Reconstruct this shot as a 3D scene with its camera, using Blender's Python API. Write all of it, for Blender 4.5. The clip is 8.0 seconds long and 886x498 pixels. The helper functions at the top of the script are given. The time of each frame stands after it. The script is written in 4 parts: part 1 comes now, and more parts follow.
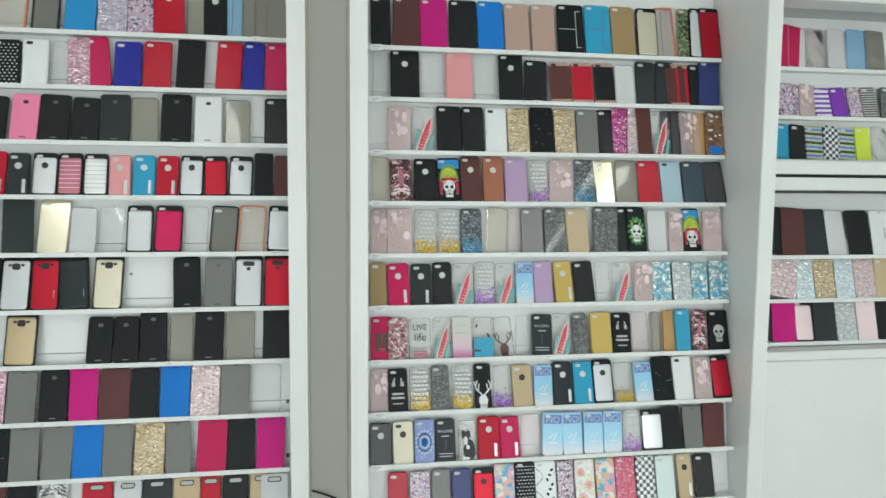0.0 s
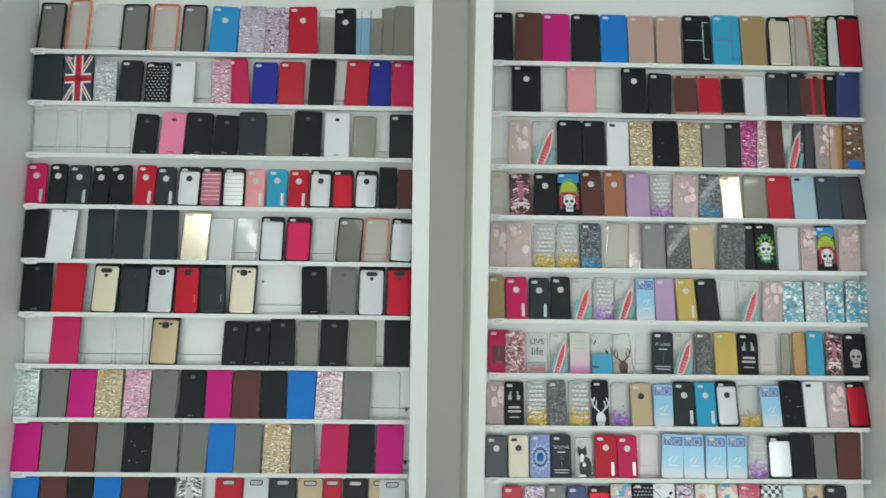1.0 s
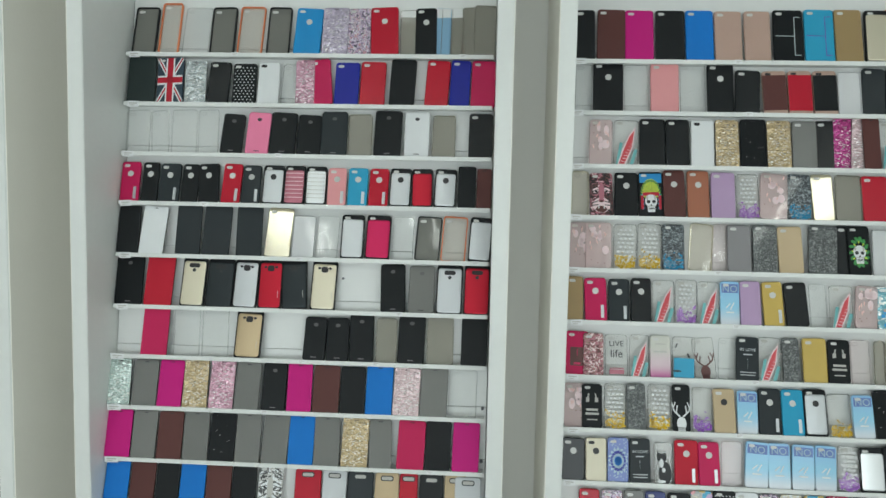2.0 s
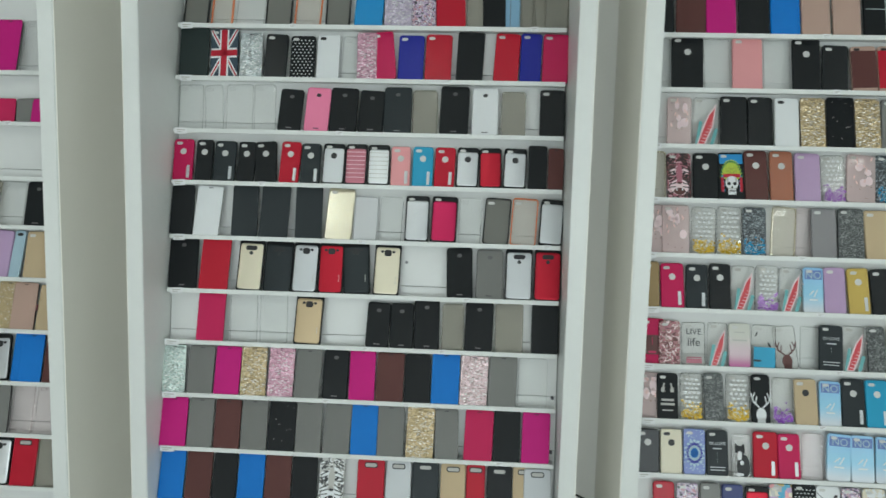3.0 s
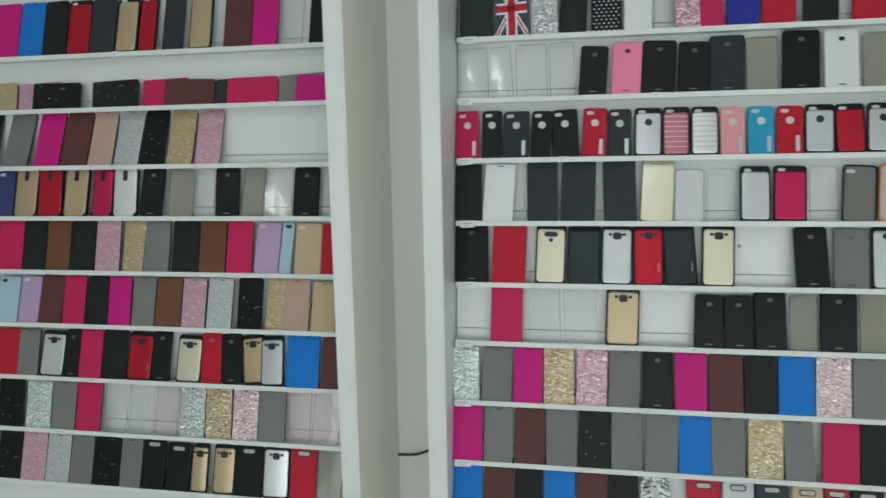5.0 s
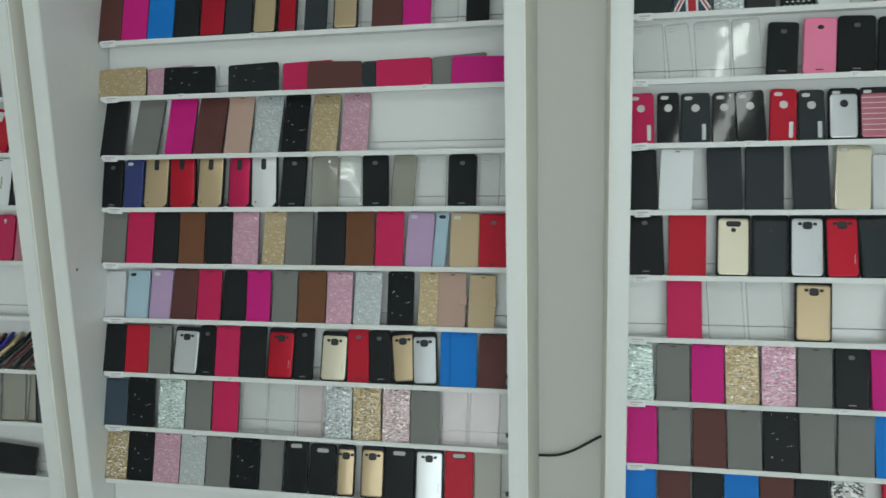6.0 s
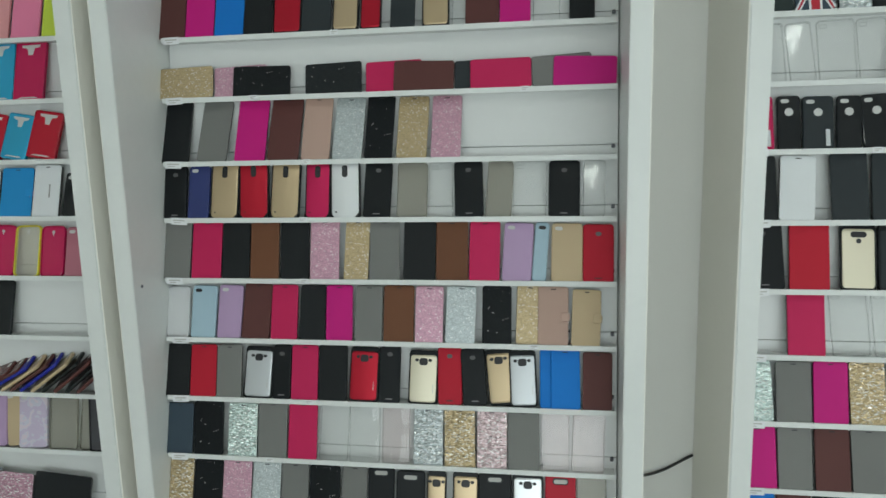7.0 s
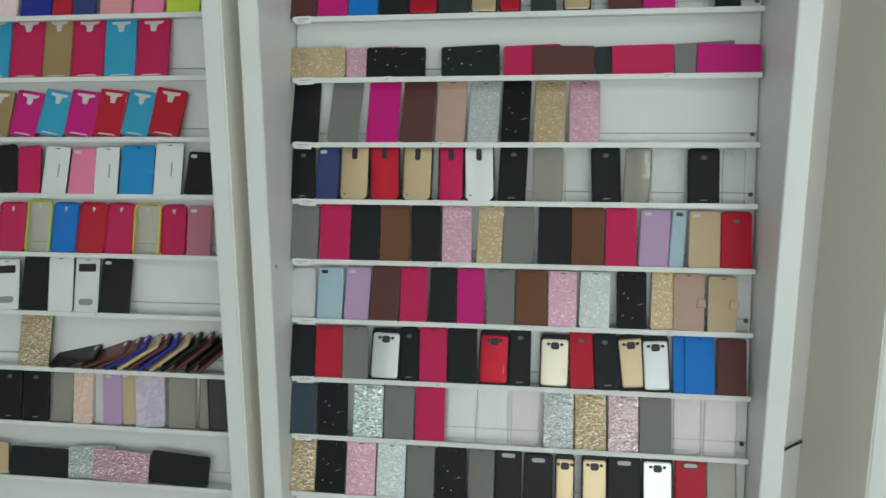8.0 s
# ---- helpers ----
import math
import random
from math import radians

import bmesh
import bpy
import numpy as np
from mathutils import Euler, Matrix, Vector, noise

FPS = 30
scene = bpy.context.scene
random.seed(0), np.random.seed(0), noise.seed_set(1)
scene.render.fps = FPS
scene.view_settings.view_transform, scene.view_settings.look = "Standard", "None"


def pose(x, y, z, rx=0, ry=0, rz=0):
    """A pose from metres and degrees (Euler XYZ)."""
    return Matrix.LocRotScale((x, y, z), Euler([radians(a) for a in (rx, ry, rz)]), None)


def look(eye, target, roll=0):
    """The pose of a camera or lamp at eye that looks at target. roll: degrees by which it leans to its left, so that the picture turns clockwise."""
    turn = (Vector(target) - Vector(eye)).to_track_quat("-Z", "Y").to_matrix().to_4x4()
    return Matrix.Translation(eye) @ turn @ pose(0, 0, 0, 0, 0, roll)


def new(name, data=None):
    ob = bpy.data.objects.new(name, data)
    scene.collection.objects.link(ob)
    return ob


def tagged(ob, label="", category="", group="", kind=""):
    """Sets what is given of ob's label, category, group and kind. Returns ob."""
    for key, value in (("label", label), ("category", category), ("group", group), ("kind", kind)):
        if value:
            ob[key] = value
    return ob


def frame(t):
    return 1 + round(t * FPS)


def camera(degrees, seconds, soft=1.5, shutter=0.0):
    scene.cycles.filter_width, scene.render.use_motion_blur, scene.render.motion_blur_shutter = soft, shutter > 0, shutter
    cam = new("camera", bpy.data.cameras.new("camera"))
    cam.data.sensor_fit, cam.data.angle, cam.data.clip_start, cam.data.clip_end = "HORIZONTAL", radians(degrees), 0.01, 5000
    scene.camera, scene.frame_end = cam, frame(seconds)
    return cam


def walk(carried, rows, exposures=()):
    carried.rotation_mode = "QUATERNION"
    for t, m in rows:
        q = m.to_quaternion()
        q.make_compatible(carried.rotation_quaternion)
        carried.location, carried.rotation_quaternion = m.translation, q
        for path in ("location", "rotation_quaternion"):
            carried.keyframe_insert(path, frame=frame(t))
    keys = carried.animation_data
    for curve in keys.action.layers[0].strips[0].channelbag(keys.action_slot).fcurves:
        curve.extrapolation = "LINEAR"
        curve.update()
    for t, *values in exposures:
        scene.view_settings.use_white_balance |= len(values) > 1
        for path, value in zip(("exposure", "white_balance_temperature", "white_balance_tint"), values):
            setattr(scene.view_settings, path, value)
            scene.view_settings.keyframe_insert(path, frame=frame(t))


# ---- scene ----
cam = camera(63.45, 8.0, soft=1.5, shutter=0.25)
# seconds, place, yaw, pitch, roll
PATH = [
    (0, 0.0058, 0.1188, 1.5018, -9.29, -4.97, 0.46),
    (0.5, -0.0254, 0.1152, 1.4990, -5.44, -4.51, 0.68),
    (1, -0.0508, 0.1096, 1.5125, -1.35, -4.28, 0.86),
    (1.5, -0.0721, 0.1002, 1.5137, 2.25, -4.07, 0.98),
    (1.7, -0.0826, 0.0994, 1.5115, 3.26, -4.11, 1.02),
    (2.8, -0.2361, 0.1650, 1.5271, 3.43, -6.13, 1.38),
    (3, -0.2956, 0.1822, 1.5152, 3.37, -6.22, 1.47),
    (3.5, -0.4077, 0.2338, 1.5175, 4.56, -7.15, 0.66),
    (4, -0.5077, 0.3006, 1.5212, 7.80, -8.55, -0.64),
    (4.5, -0.6658, 0.3780, 1.5272, 10.78, -8.47, -1.12),
    (5, -0.8730, 0.4011, 1.5113, 10.84, -8.44, -1.12),
    (5.2, -0.9693, 0.4067, 1.5166, 11.11, -8.92, -0.84),
    (6.3, -1.3495, 0.4520, 1.5058, 11.43, -9.22, -1.56),
    (6.5, -1.4073, 0.4758, 1.5153, 11.32, -9.25, -1.57),
    (7, -1.5688, 0.4926, 1.5335, 9.16, -9.53, -1.43),
    (7.5, -1.7617, 0.4662, 1.5340, 7.70, -10.15, -0.79),
    (8, -1.9129, 0.4352, 1.5280, 7.94, -10.43, -0.28),
]
walk(cam, [(t, pose(x, y, z, 90 + pitch, 0, yaw) @ pose(0, 0, 0, 0, 0, roll)) for t, x, y, z, yaw, pitch, roll in PATH],
     exposures=[(0.0, -1.03, 6650, 14), (0.5, -1.1, 6640, 14), (1.0, -1.15, 6620, 14), (1.7, -1.22, 6600, 13), (2.8, -1.3, 6520, 12), (4.0, -1.36, 6520, 11),
                (5.0, -1.42, 6520, 12), (6.4, -1.42, 6470, 11), (8.0, -1.3, 6640, 13)])

# ---- light: daylight through the shop front behind the camera, lit ceiling panels ----
world = bpy.data.worlds.new("world")
scene.world = world
world.use_nodes = True
_sky = world.node_tree.nodes.new("ShaderNodeTexSky")
_sky.sky_type, _sky.sun_disc, _sky.sun_elevation, _sky.sun_rotation = "NISHITA", False, radians(50), radians(200)
world.node_tree.links.new(_sky.outputs[0], world.node_tree.nodes["Background"].inputs[0])
world.node_tree.nodes["Background"].inputs[1].default_value = 0.1


def area_lamp(name, place, target, width, height, watts, colour):
    lamp = bpy.data.lights.new(name, "AREA")
    lamp.shape, lamp.size, lamp.size_y, lamp.energy, lamp.color = "RECTANGLE", width, height, watts, colour
    ob = new(name, lamp)
    ob.matrix_world = look(place, target)
    return ob


CEIL = 2.75
PANELS = [(-2.9, -0.3), (-1.38, 0.0), (-0.6, 0.0), (1.7, -0.3)]
area_lamp("window_daylight", (0.0, -3.16, 1.1), (0.0, 2.0, 1.1), 6.3, 1.6, 250.0, (0.84, 0.965, 0.965))

# ---- materials ----
MATS = {}


def nodes_of(name):
    m = bpy.data.materials.new(name)
    m.use_nodes = True
    nt = m.node_tree
    return m, nt, nt.nodes["Principled BSDF"]


def node(nt, kind, **kw):
    n = nt.nodes.new(kind)
    for key, value in kw.items():
        n.inputs[key.replace("_", " ")].default_value = value
    return n


def coords(nt):
    return nt.nodes.new("ShaderNodeTexCoord").outputs["Object"]


def varied(name, colour, rough=0.5, metal=0.0, grain=300.0, bump=0.1, spread=0.12, stain=6.0, coat=0.0, spec=0.4):
    """Paint, plastic or leather: a colour that varies at two scales, with fine relief."""
    if name in MATS:
        return MATS[name]
    m, nt, p = nodes_of(name)
    co = coords(nt)
    fine = node(nt, "ShaderNodeTexNoise", Scale=grain, Detail=3.0)
    wide = node(nt, "ShaderNodeTexNoise", Scale=stain, Detail=4.0)
    for n in (fine, wide):
        nt.links.new(co, n.inputs["Vector"])
    info = nt.nodes.new("ShaderNodeObjectInfo")
    add = nt.nodes.new("ShaderNodeMath")
    add.operation = "ADD"
    nt.links.new(wide.outputs["Fac"], add.inputs[0])
    scaled = nt.nodes.new("ShaderNodeMath")
    scaled.operation = "MULTIPLY"
    scaled.inputs[1].default_value = 0.5
    nt.links.new(fine.outputs["Fac"], scaled.inputs[0])
    nt.links.new(scaled.outputs[0], add.inputs[1])
    rnd = nt.nodes.new("ShaderNodeMath")
    rnd.operation = "MULTIPLY_ADD"
    rnd.inputs[1].default_value = 0.5
    nt.links.new(info.outputs["Random"], rnd.inputs[0])
    nt.links.new(add.outputs[0], rnd.inputs[2])
    span = nt.nodes.new("ShaderNodeMapRange")
    span.inputs["From Min"].default_value, span.inputs["From Max"].default_value = 0.4, 1.6
    span.inputs["To Min"].default_value, span.inputs["To Max"].default_value = 1 - spread, 1 + spread
    nt.links.new(rnd.outputs[0], span.inputs["Value"])
    mix = nt.nodes.new("ShaderNodeVectorMath")
    mix.operation = "SCALE"
    mix.inputs[0].default_value = colour
    nt.links.new(span.outputs[0], mix.inputs["Scale"])
    nt.links.new(mix.outputs[0], p.inputs["Base Color"])
    p.inputs["Roughness"].default_value, p.inputs["Metallic"].default_value = rough, metal
    p.inputs["Specular IOR Level"].default_value = spec
    p.inputs["Coat Weight"].default_value, p.inputs["Coat Roughness"].default_value = coat, 0.12
    if rough < 0.1:
        sway = node(nt, "ShaderNodeTexNoise", Scale=13.0, Detail=1.6)
        nt.links.new(co, sway.inputs["Vector"])
        b = node(nt, "ShaderNodeBump", Strength=0.12, Distance=0.006)
        nt.links.new(sway.outputs["Fac"], b.inputs["Height"])
        nt.links.new(b.outputs[0], p.inputs["Normal"])
        nt.links.new(b.outputs[0], p.inputs["Coat Normal"])
    elif bump:
        b = node(nt, "ShaderNodeBump", Strength=bump, Distance=0.001)
        nt.links.new(fine.outputs["Fac"], b.inputs["Height"])
        nt.links.new(b.outputs[0], p.inputs["Normal"])
    MATS[name] = m
    return m


def clear_plastic(name, tint, see=0.7, rough=0.045, skinned=True):
    """Thin moulded plastic: part of the light goes straight through, the rest is a glossy skin."""
    if name in MATS:
        return MATS[name]
    m, nt, p = nodes_of(name)
    p.inputs["Base Color"].default_value = (*tint, 1)
    p.inputs["Roughness"].default_value = rough
    p.inputs["Coat Weight"].default_value = 0.5
    wave = node(nt, "ShaderNodeTexNoise", Scale=13.0, Detail=1.6)
    nt.links.new(coords(nt), wave.inputs["Vector"])
    b = node(nt, "ShaderNodeBump", Strength=0.2, Distance=0.006)
    nt.links.new(wave.outputs["Fac"], b.inputs["Height"])
    nt.links.new(b.outputs[0], p.inputs["Normal"])
    p.inputs["Specular IOR Level"].default_value = 0.0
    p.inputs["Coat Weight"].default_value = 0.0
    thin = node(nt, "ShaderNodeBsdfTransparent", Color=(*[0.4 + 0.6 * c for c in tint], 1))
    mix = nt.nodes.new("ShaderNodeMixShader")
    mix.inputs[0].default_value = see
    nt.links.new(p.outputs[0], mix.inputs[1])
    nt.links.new(thin.outputs[0], mix.inputs[2])
    if not skinned:
        nt.links.new(mix.outputs[0], nt.nodes["Material Output"].inputs["Surface"])
        MATS[name] = m
        return m
    skin = node(nt, "ShaderNodeBsdfGlossy", Roughness=rough)
    nt.links.new(b.outputs[0], skin.inputs["Normal"])
    rim = node(nt, "ShaderNodeFresnel", IOR=1.42)
    nt.links.new(b.outputs[0], rim.inputs["Normal"])
    top = nt.nodes.new("ShaderNodeMixShader")
    nt.links.new(rim.outputs[0], top.inputs[0])
    nt.links.new(mix.outputs[0], top.inputs[1])
    nt.links.new(skin.outputs[0], top.inputs[2])
    nt.links.new(top.outputs[0], nt.nodes["Material Output"].inputs["Surface"])
    MATS[name] = m
    return m


SPARK = dict(P=(.64, .36, .46), Q=(.66, .5, .52), T=(.52, .4, .23), S=(.52, .57, .58), A=(.58, .7, .66), V=(.6, .52, .66), M=(.5, .06, .26), c=(.62, .74, .78))


def glitter(name, colour, glint_share=0.16, shine=0.35, size=560.0, tip=0.42, rough=0.22, wide=0.75):
    """Glued-on glitter: small facets, each turned its own way, with a share of cells coloured near white as painted
    sparkles.
    """
    if name in MATS:
        return MATS[name]
    m, nt, p = nodes_of(name)
    stretch = node(nt, "ShaderNodeMapping", Scale=(wide, 1.0, 1.0))
    nt.links.new(coords(nt), stretch.inputs["Vector"])
    cells = node(nt, "ShaderNodeTexVoronoi", Scale=size)
    nt.links.new(stretch.outputs[0], cells.inputs["Vector"])
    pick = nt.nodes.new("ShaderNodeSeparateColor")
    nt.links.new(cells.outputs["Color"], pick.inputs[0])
    off = nt.nodes.new("ShaderNodeVectorMath")
    off.operation = "SUBTRACT"
    off.inputs[1].default_value = (0.5, 0.5, 0.5)
    nt.links.new(cells.outputs["Color"], off.inputs[0])
    turn = nt.nodes.new("ShaderNodeVectorMath")
    turn.operation = "SCALE"
    turn.inputs["Scale"].default_value = tip
    nt.links.new(off.outputs[0], turn.inputs[0])
    geo = nt.nodes.new("ShaderNodeNewGeometry")
    add = nt.nodes.new("ShaderNodeVectorMath")
    nt.links.new(geo.outputs["Normal"], add.inputs[0])
    nt.links.new(turn.outputs[0], add.inputs[1])
    unit = nt.nodes.new("ShaderNodeVectorMath")
    unit.operation = "NORMALIZE"
    nt.links.new(add.outputs[0], unit.inputs[0])
    nt.links.new(unit.outputs[0], p.inputs["Normal"])
    span = nt.nodes.new("ShaderNodeMapRange")
    span.inputs["To Min"].default_value, span.inputs["To Max"].default_value = 0.75, 1.15
    nt.links.new(pick.outputs[0], span.inputs["Value"])
    tone = nt.nodes.new("ShaderNodeVectorMath")
    tone.operation = "SCALE"
    tone.inputs[0].default_value = colour
    nt.links.new(span.outputs[0], tone.inputs["Scale"])
    # glints put into the base colour: the picked cells go near white
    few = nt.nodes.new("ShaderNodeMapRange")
    few.inputs["From Min"].default_value, few.inputs["From Max"].default_value = 1 - glint_share, 1.0 - glint_share * 0.6
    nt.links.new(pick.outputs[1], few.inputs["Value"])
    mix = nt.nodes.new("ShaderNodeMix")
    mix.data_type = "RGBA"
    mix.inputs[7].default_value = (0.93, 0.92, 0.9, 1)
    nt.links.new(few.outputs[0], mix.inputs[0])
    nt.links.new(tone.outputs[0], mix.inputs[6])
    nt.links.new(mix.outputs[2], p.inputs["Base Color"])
    p.inputs["Metallic"].default_value, p.inputs["Roughness"].default_value = shine, rough
    p.inputs["Specular IOR Level"].default_value = 0.5 if shine else 0.12
    MATS[name] = m
    return m


def printed(name, kind, scale, colours, rough=0.3, stretch=(1, 1, 1)):
    """A printed pattern in a few flat inks."""
    if name in MATS:
        return MATS[name]
    m, nt, p = nodes_of(name)
    mapping = node(nt, "ShaderNodeMapping", Scale=stretch)
    nt.links.new(coords(nt), mapping.inputs["Vector"])
    info = nt.nodes.new("ShaderNodeObjectInfo")
    shift = nt.nodes.new("ShaderNodeVectorMath")
    shift.operation = "ADD"
    nt.links.new(mapping.outputs[0], shift.inputs[0])
    nt.links.new(info.outputs["Random"], shift.inputs[1])
    tex = node(nt, {"noise": "ShaderNodeTexNoise", "cells": "ShaderNodeTexVoronoi", "dots": "ShaderNodeTexVoronoi", "bands": "ShaderNodeTexWave",
                    "check": "ShaderNodeTexChecker", "fade": "ShaderNodeSeparateXYZ"}[kind])
    if kind == "fade":
        nt.links.new(mapping.outputs[0], tex.inputs[0])
        out = tex.outputs["Y"]
    else:
        tex.inputs["Scale"].default_value = scale
        nt.links.new(shift.outputs[0] if kind not in ("bands", "check") else mapping.outputs[0], tex.inputs["Vector"])
        out = tex.outputs["Distance"] if kind == "dots" else tex.outputs["Fac"] if kind in ("noise", "bands", "check") else tex.outputs["Color"]
        if kind == "noise":
            tex.inputs["Detail"].default_value, tex.inputs["Distortion"].default_value = 2.0, 1.2
        if kind == "bands":
            tex.bands_direction = "Y"
            tex.inputs["Distortion"].default_value = 0.6
        if kind == "cells":
            tex.distance = "CHEBYCHEV"
            sep = nt.nodes.new("ShaderNodeSeparateColor")
            nt.links.new(out, sep.inputs[0])
            out = sep.outputs[0]
    ramp = nt.nodes.new("ShaderNodeValToRGB")
    ramp.color_ramp.interpolation = "EASE" if kind == "fade" else "CONSTANT"
    els = ramp.color_ramp.elements
    while len(els) < len(colours):
        els.new(0.5)
    for el, (at, c) in zip(els, colours):
        el.position, el.color = at, (*c, 1)
    nt.links.new(out, ramp.inputs[0])
    nt.links.new(ramp.outputs[0], p.inputs["Base Color"])
    p.inputs["Roughness"].default_value, p.inputs["Coat Weight"].default_value = rough, 0.3
    MATS[name] = m
    return m


INK = dict(K=(.0125, .0145, .016), D=(.03, .037, .041), G=(.2, .2, .19), R=(.5, .014, .034), H=(.56, .018, .1), M=(.58, .012, .21), P=(.88, .24, .4),
           B=(.006, .19, .62), U=(.02, .028, .3), N=(.04, .055, .18), C=(.03, .35, .56), c=(.4, .55, .64), T=(.56, .43, .27), L=(.36, .25, .12),
           E=(.74, .68, .53), I=(.78, .34, .35), i=(.48, .17, .22), V=(.48, .33, .52), v=(.21, .045, .42), Y=(.6, .43, .12), y=(.84, .74, .06),
           l=(.62, .76, .08), O=(.8, .24, .1), W=(.78, .8, .81), S=(.6, .62, .64), g=(.26, .25, .26), X=(.82, .76, .6), A=(.7, .84, .78),
           Q=(.86, .68, .7), d=(.026, .038, .037), z=(.05, .075, .1), a=(.68, .8, .8), n=(.115, .042, .038), w=(.16, .065, .032), k=(.02, .023, .025),
           q=(.14, .22, .5), r=(.5, .34, .28), b=(.02, .28, .62), s=(.5, .49, .46), p=(.8, .55, .52), f=(.62, .07, .085), t=(.16, .45, .46), e=(.05, .3, .08), h=(.4, .15, .09))
WORD = dict(K="black", D="dark grey", G="grey", R="red", H="crimson pink", M="magenta", P="pink", B="bright blue", U="royal blue", N="navy blue", C="sky blue",
            c="pale blue", T="golden tan", L="brown gold", E="cream", I="salmon pink", i="mauve", V="lilac", v="purple", Y="mustard yellow", y="yellow", l="lime green",
            O="orange", W="white", S="silver", g="metal grey", X="chrome gold", A="mint white", Q="pale pink", d="dark green", z="slate blue", a="pale mint",
            n="dark maroon", w="brown", k="smoky black", q="slate violet", r="rose tan", b="blue", s="smoky grey", p="pinkish", f="coral red", t="teal", e="green", h="copper brown")
WHITE_BOARD = varied("white_board", (.76, .78, .76), 0.35, grain=60, bump=0.03, spread=0.05, stain=3.5)
WHITE_SLAT = varied("white_slat", (.78, .79, .78), 0.3, grain=40, bump=0.02, spread=0.03, stain=2.0)
GROOVE = varied("groove_metal", (.5, .51, .51), 0.4, metal=0.3, bump=0.0)
WALL_PAINT = varied("wall_paint", (.93, .93, .9), 0.6, grain=220, bump=0.12, spread=0.04, stain=1.5)
CLADDING = varied("cladding_paint", (.9, .885, .82), 0.5, grain=160, bump=0.05, spread=0.05, stain=2.0)
CEILING_PAINT = varied("ceiling_paint", (.8, .8, .79), 0.7, grain=150, bump=0.1, spread=0.03)
PAPER = varied("paper", (.82, .83, .84), 0.5, bump=0.02, spread=0.04)
BACKING = varied("card_backing", (.62, .62, .6), 0.5, bump=0.0)
# the card backing again, with shade put into its colour
DIM_BACKING = varied("shaded_backing", (.12, .12, .12), 0.5, bump=0.0)
HOLE = varied("dark_hole", (.02, .02, .022), 0.4, bump=0.0)
TRAY = varied("inner_tray", (.1, .1, .1), 0.45, bump=0.0)
CABLE = varied("cable_rubber", (.03, .03, .03), 0.5, bump=0.0)
CLIP = varied("clip_metal", (.1, .1, .11), 0.4, metal=0.6, bump=0.0)


def leather(c):
    return varied("leatherette_" + WORD[c].replace(" ", "_"), INK[c], 0.55, grain=900, bump=0.25, spread=0.1, spec=0.22)


def plastic(c, gloss=0.32):
    return varied(f"plastic_{WORD[c]}_{round(gloss * 100)}".replace(" ", "_"), INK[c], gloss, grain=1500, bump=0.02, spread=0.07, coat=0.0, spec=0.3 if gloss < .3 else 0.16) if c != "X" else \
        varied("chrome_gold", INK["X"], 0.18, metal=0.9, bump=0.0)


def metal_paint(c):
    return varied("brushed_" + WORD[c].replace(" ", "_"), INK[c], 0.33, metal=0.6, grain=700, bump=0.04, spread=0.07)


def ink(c):
    return varied("ink_" + WORD[c].replace(" ", "_"), INK[c], 0.4, bump=0.0, spread=0.04)


# ---- mesh helpers ----
def finish(name, bm, material, parent=None, label="", smooth=False):
    me = bpy.data.meshes.new(name)
    bmesh.ops.recalc_face_normals(bm, faces=bm.faces)
    bm.to_mesh(me)
    bm.free()
    if smooth:
        me.shade_smooth()
    me.materials.append(material)
    ob = new(name, me)
    if parent is not None:
        ob.parent = parent
    if label:
        ob["label"] = label
    return ob


def part(name, bm, material, parent, label=""):
    return finish(name, bm, material, parent, label)


def block(x0, x1, y0, y1, z0, z1, bevel=0.0015):
    bm = bmesh.new()
    bmesh.ops.create_cube(bm, size=1)
    for v in bm.verts:
        v.co = Vector((x0 + (v.co.x + .5) * (x1 - x0), y0 + (v.co.y + .5) * (y1 - y0), z0 + (v.co.z + .5) * (z1 - z0)))
    if bevel:
        bmesh.ops.bevel(bm, geom=list(bm.edges), offset=bevel, segments=2, affect="EDGES")
    return bm


def outline(w, h, r, n=5):
    """A rounded rectangle that stands on y = 0, centred on x = 0."""
    r = min(r, w * .49, h * .49)
    pts = []
    for cx, cy, a0 in ((w / 2 - r, r, -90), (w / 2 - r, h - r, 0), (-w / 2 + r, h - r, 90), (-w / 2 + r, r, 180)):
        for i in range(n):
            a = radians(a0 + 90 * i / (n - 1))
            pts.append((cx + r * math.cos(a), cy + r * math.sin(a)))
    return pts


def slab(w, h, t, r, b=0.0015, x=0.0, y=0.0, z=0.0):
    """A rounded plate of thickness t with softened edges, its back at z."""
    bm = bmesh.new()
    rings = []
    for inset, dz in ((b, 0), (0, b), (0, t - b), (b * .35, t - b * .35), (b, t)):
        rings.append([bm.verts.new((x + px, y + inset + py, z + dz)) for px, py in outline(w - 2 * inset, h - 2 * inset, max(r - inset, .0004))])
    for lo, hi in zip(rings, rings[1:]):
        for i in range(len(lo)):
            j = (i + 1) % len(lo)
            bm.faces.new((lo[i], lo[j], hi[j], hi[i]))
    bm.faces.new(rings[0][::-1])
    bm.faces.new(rings[-1])
    return bm


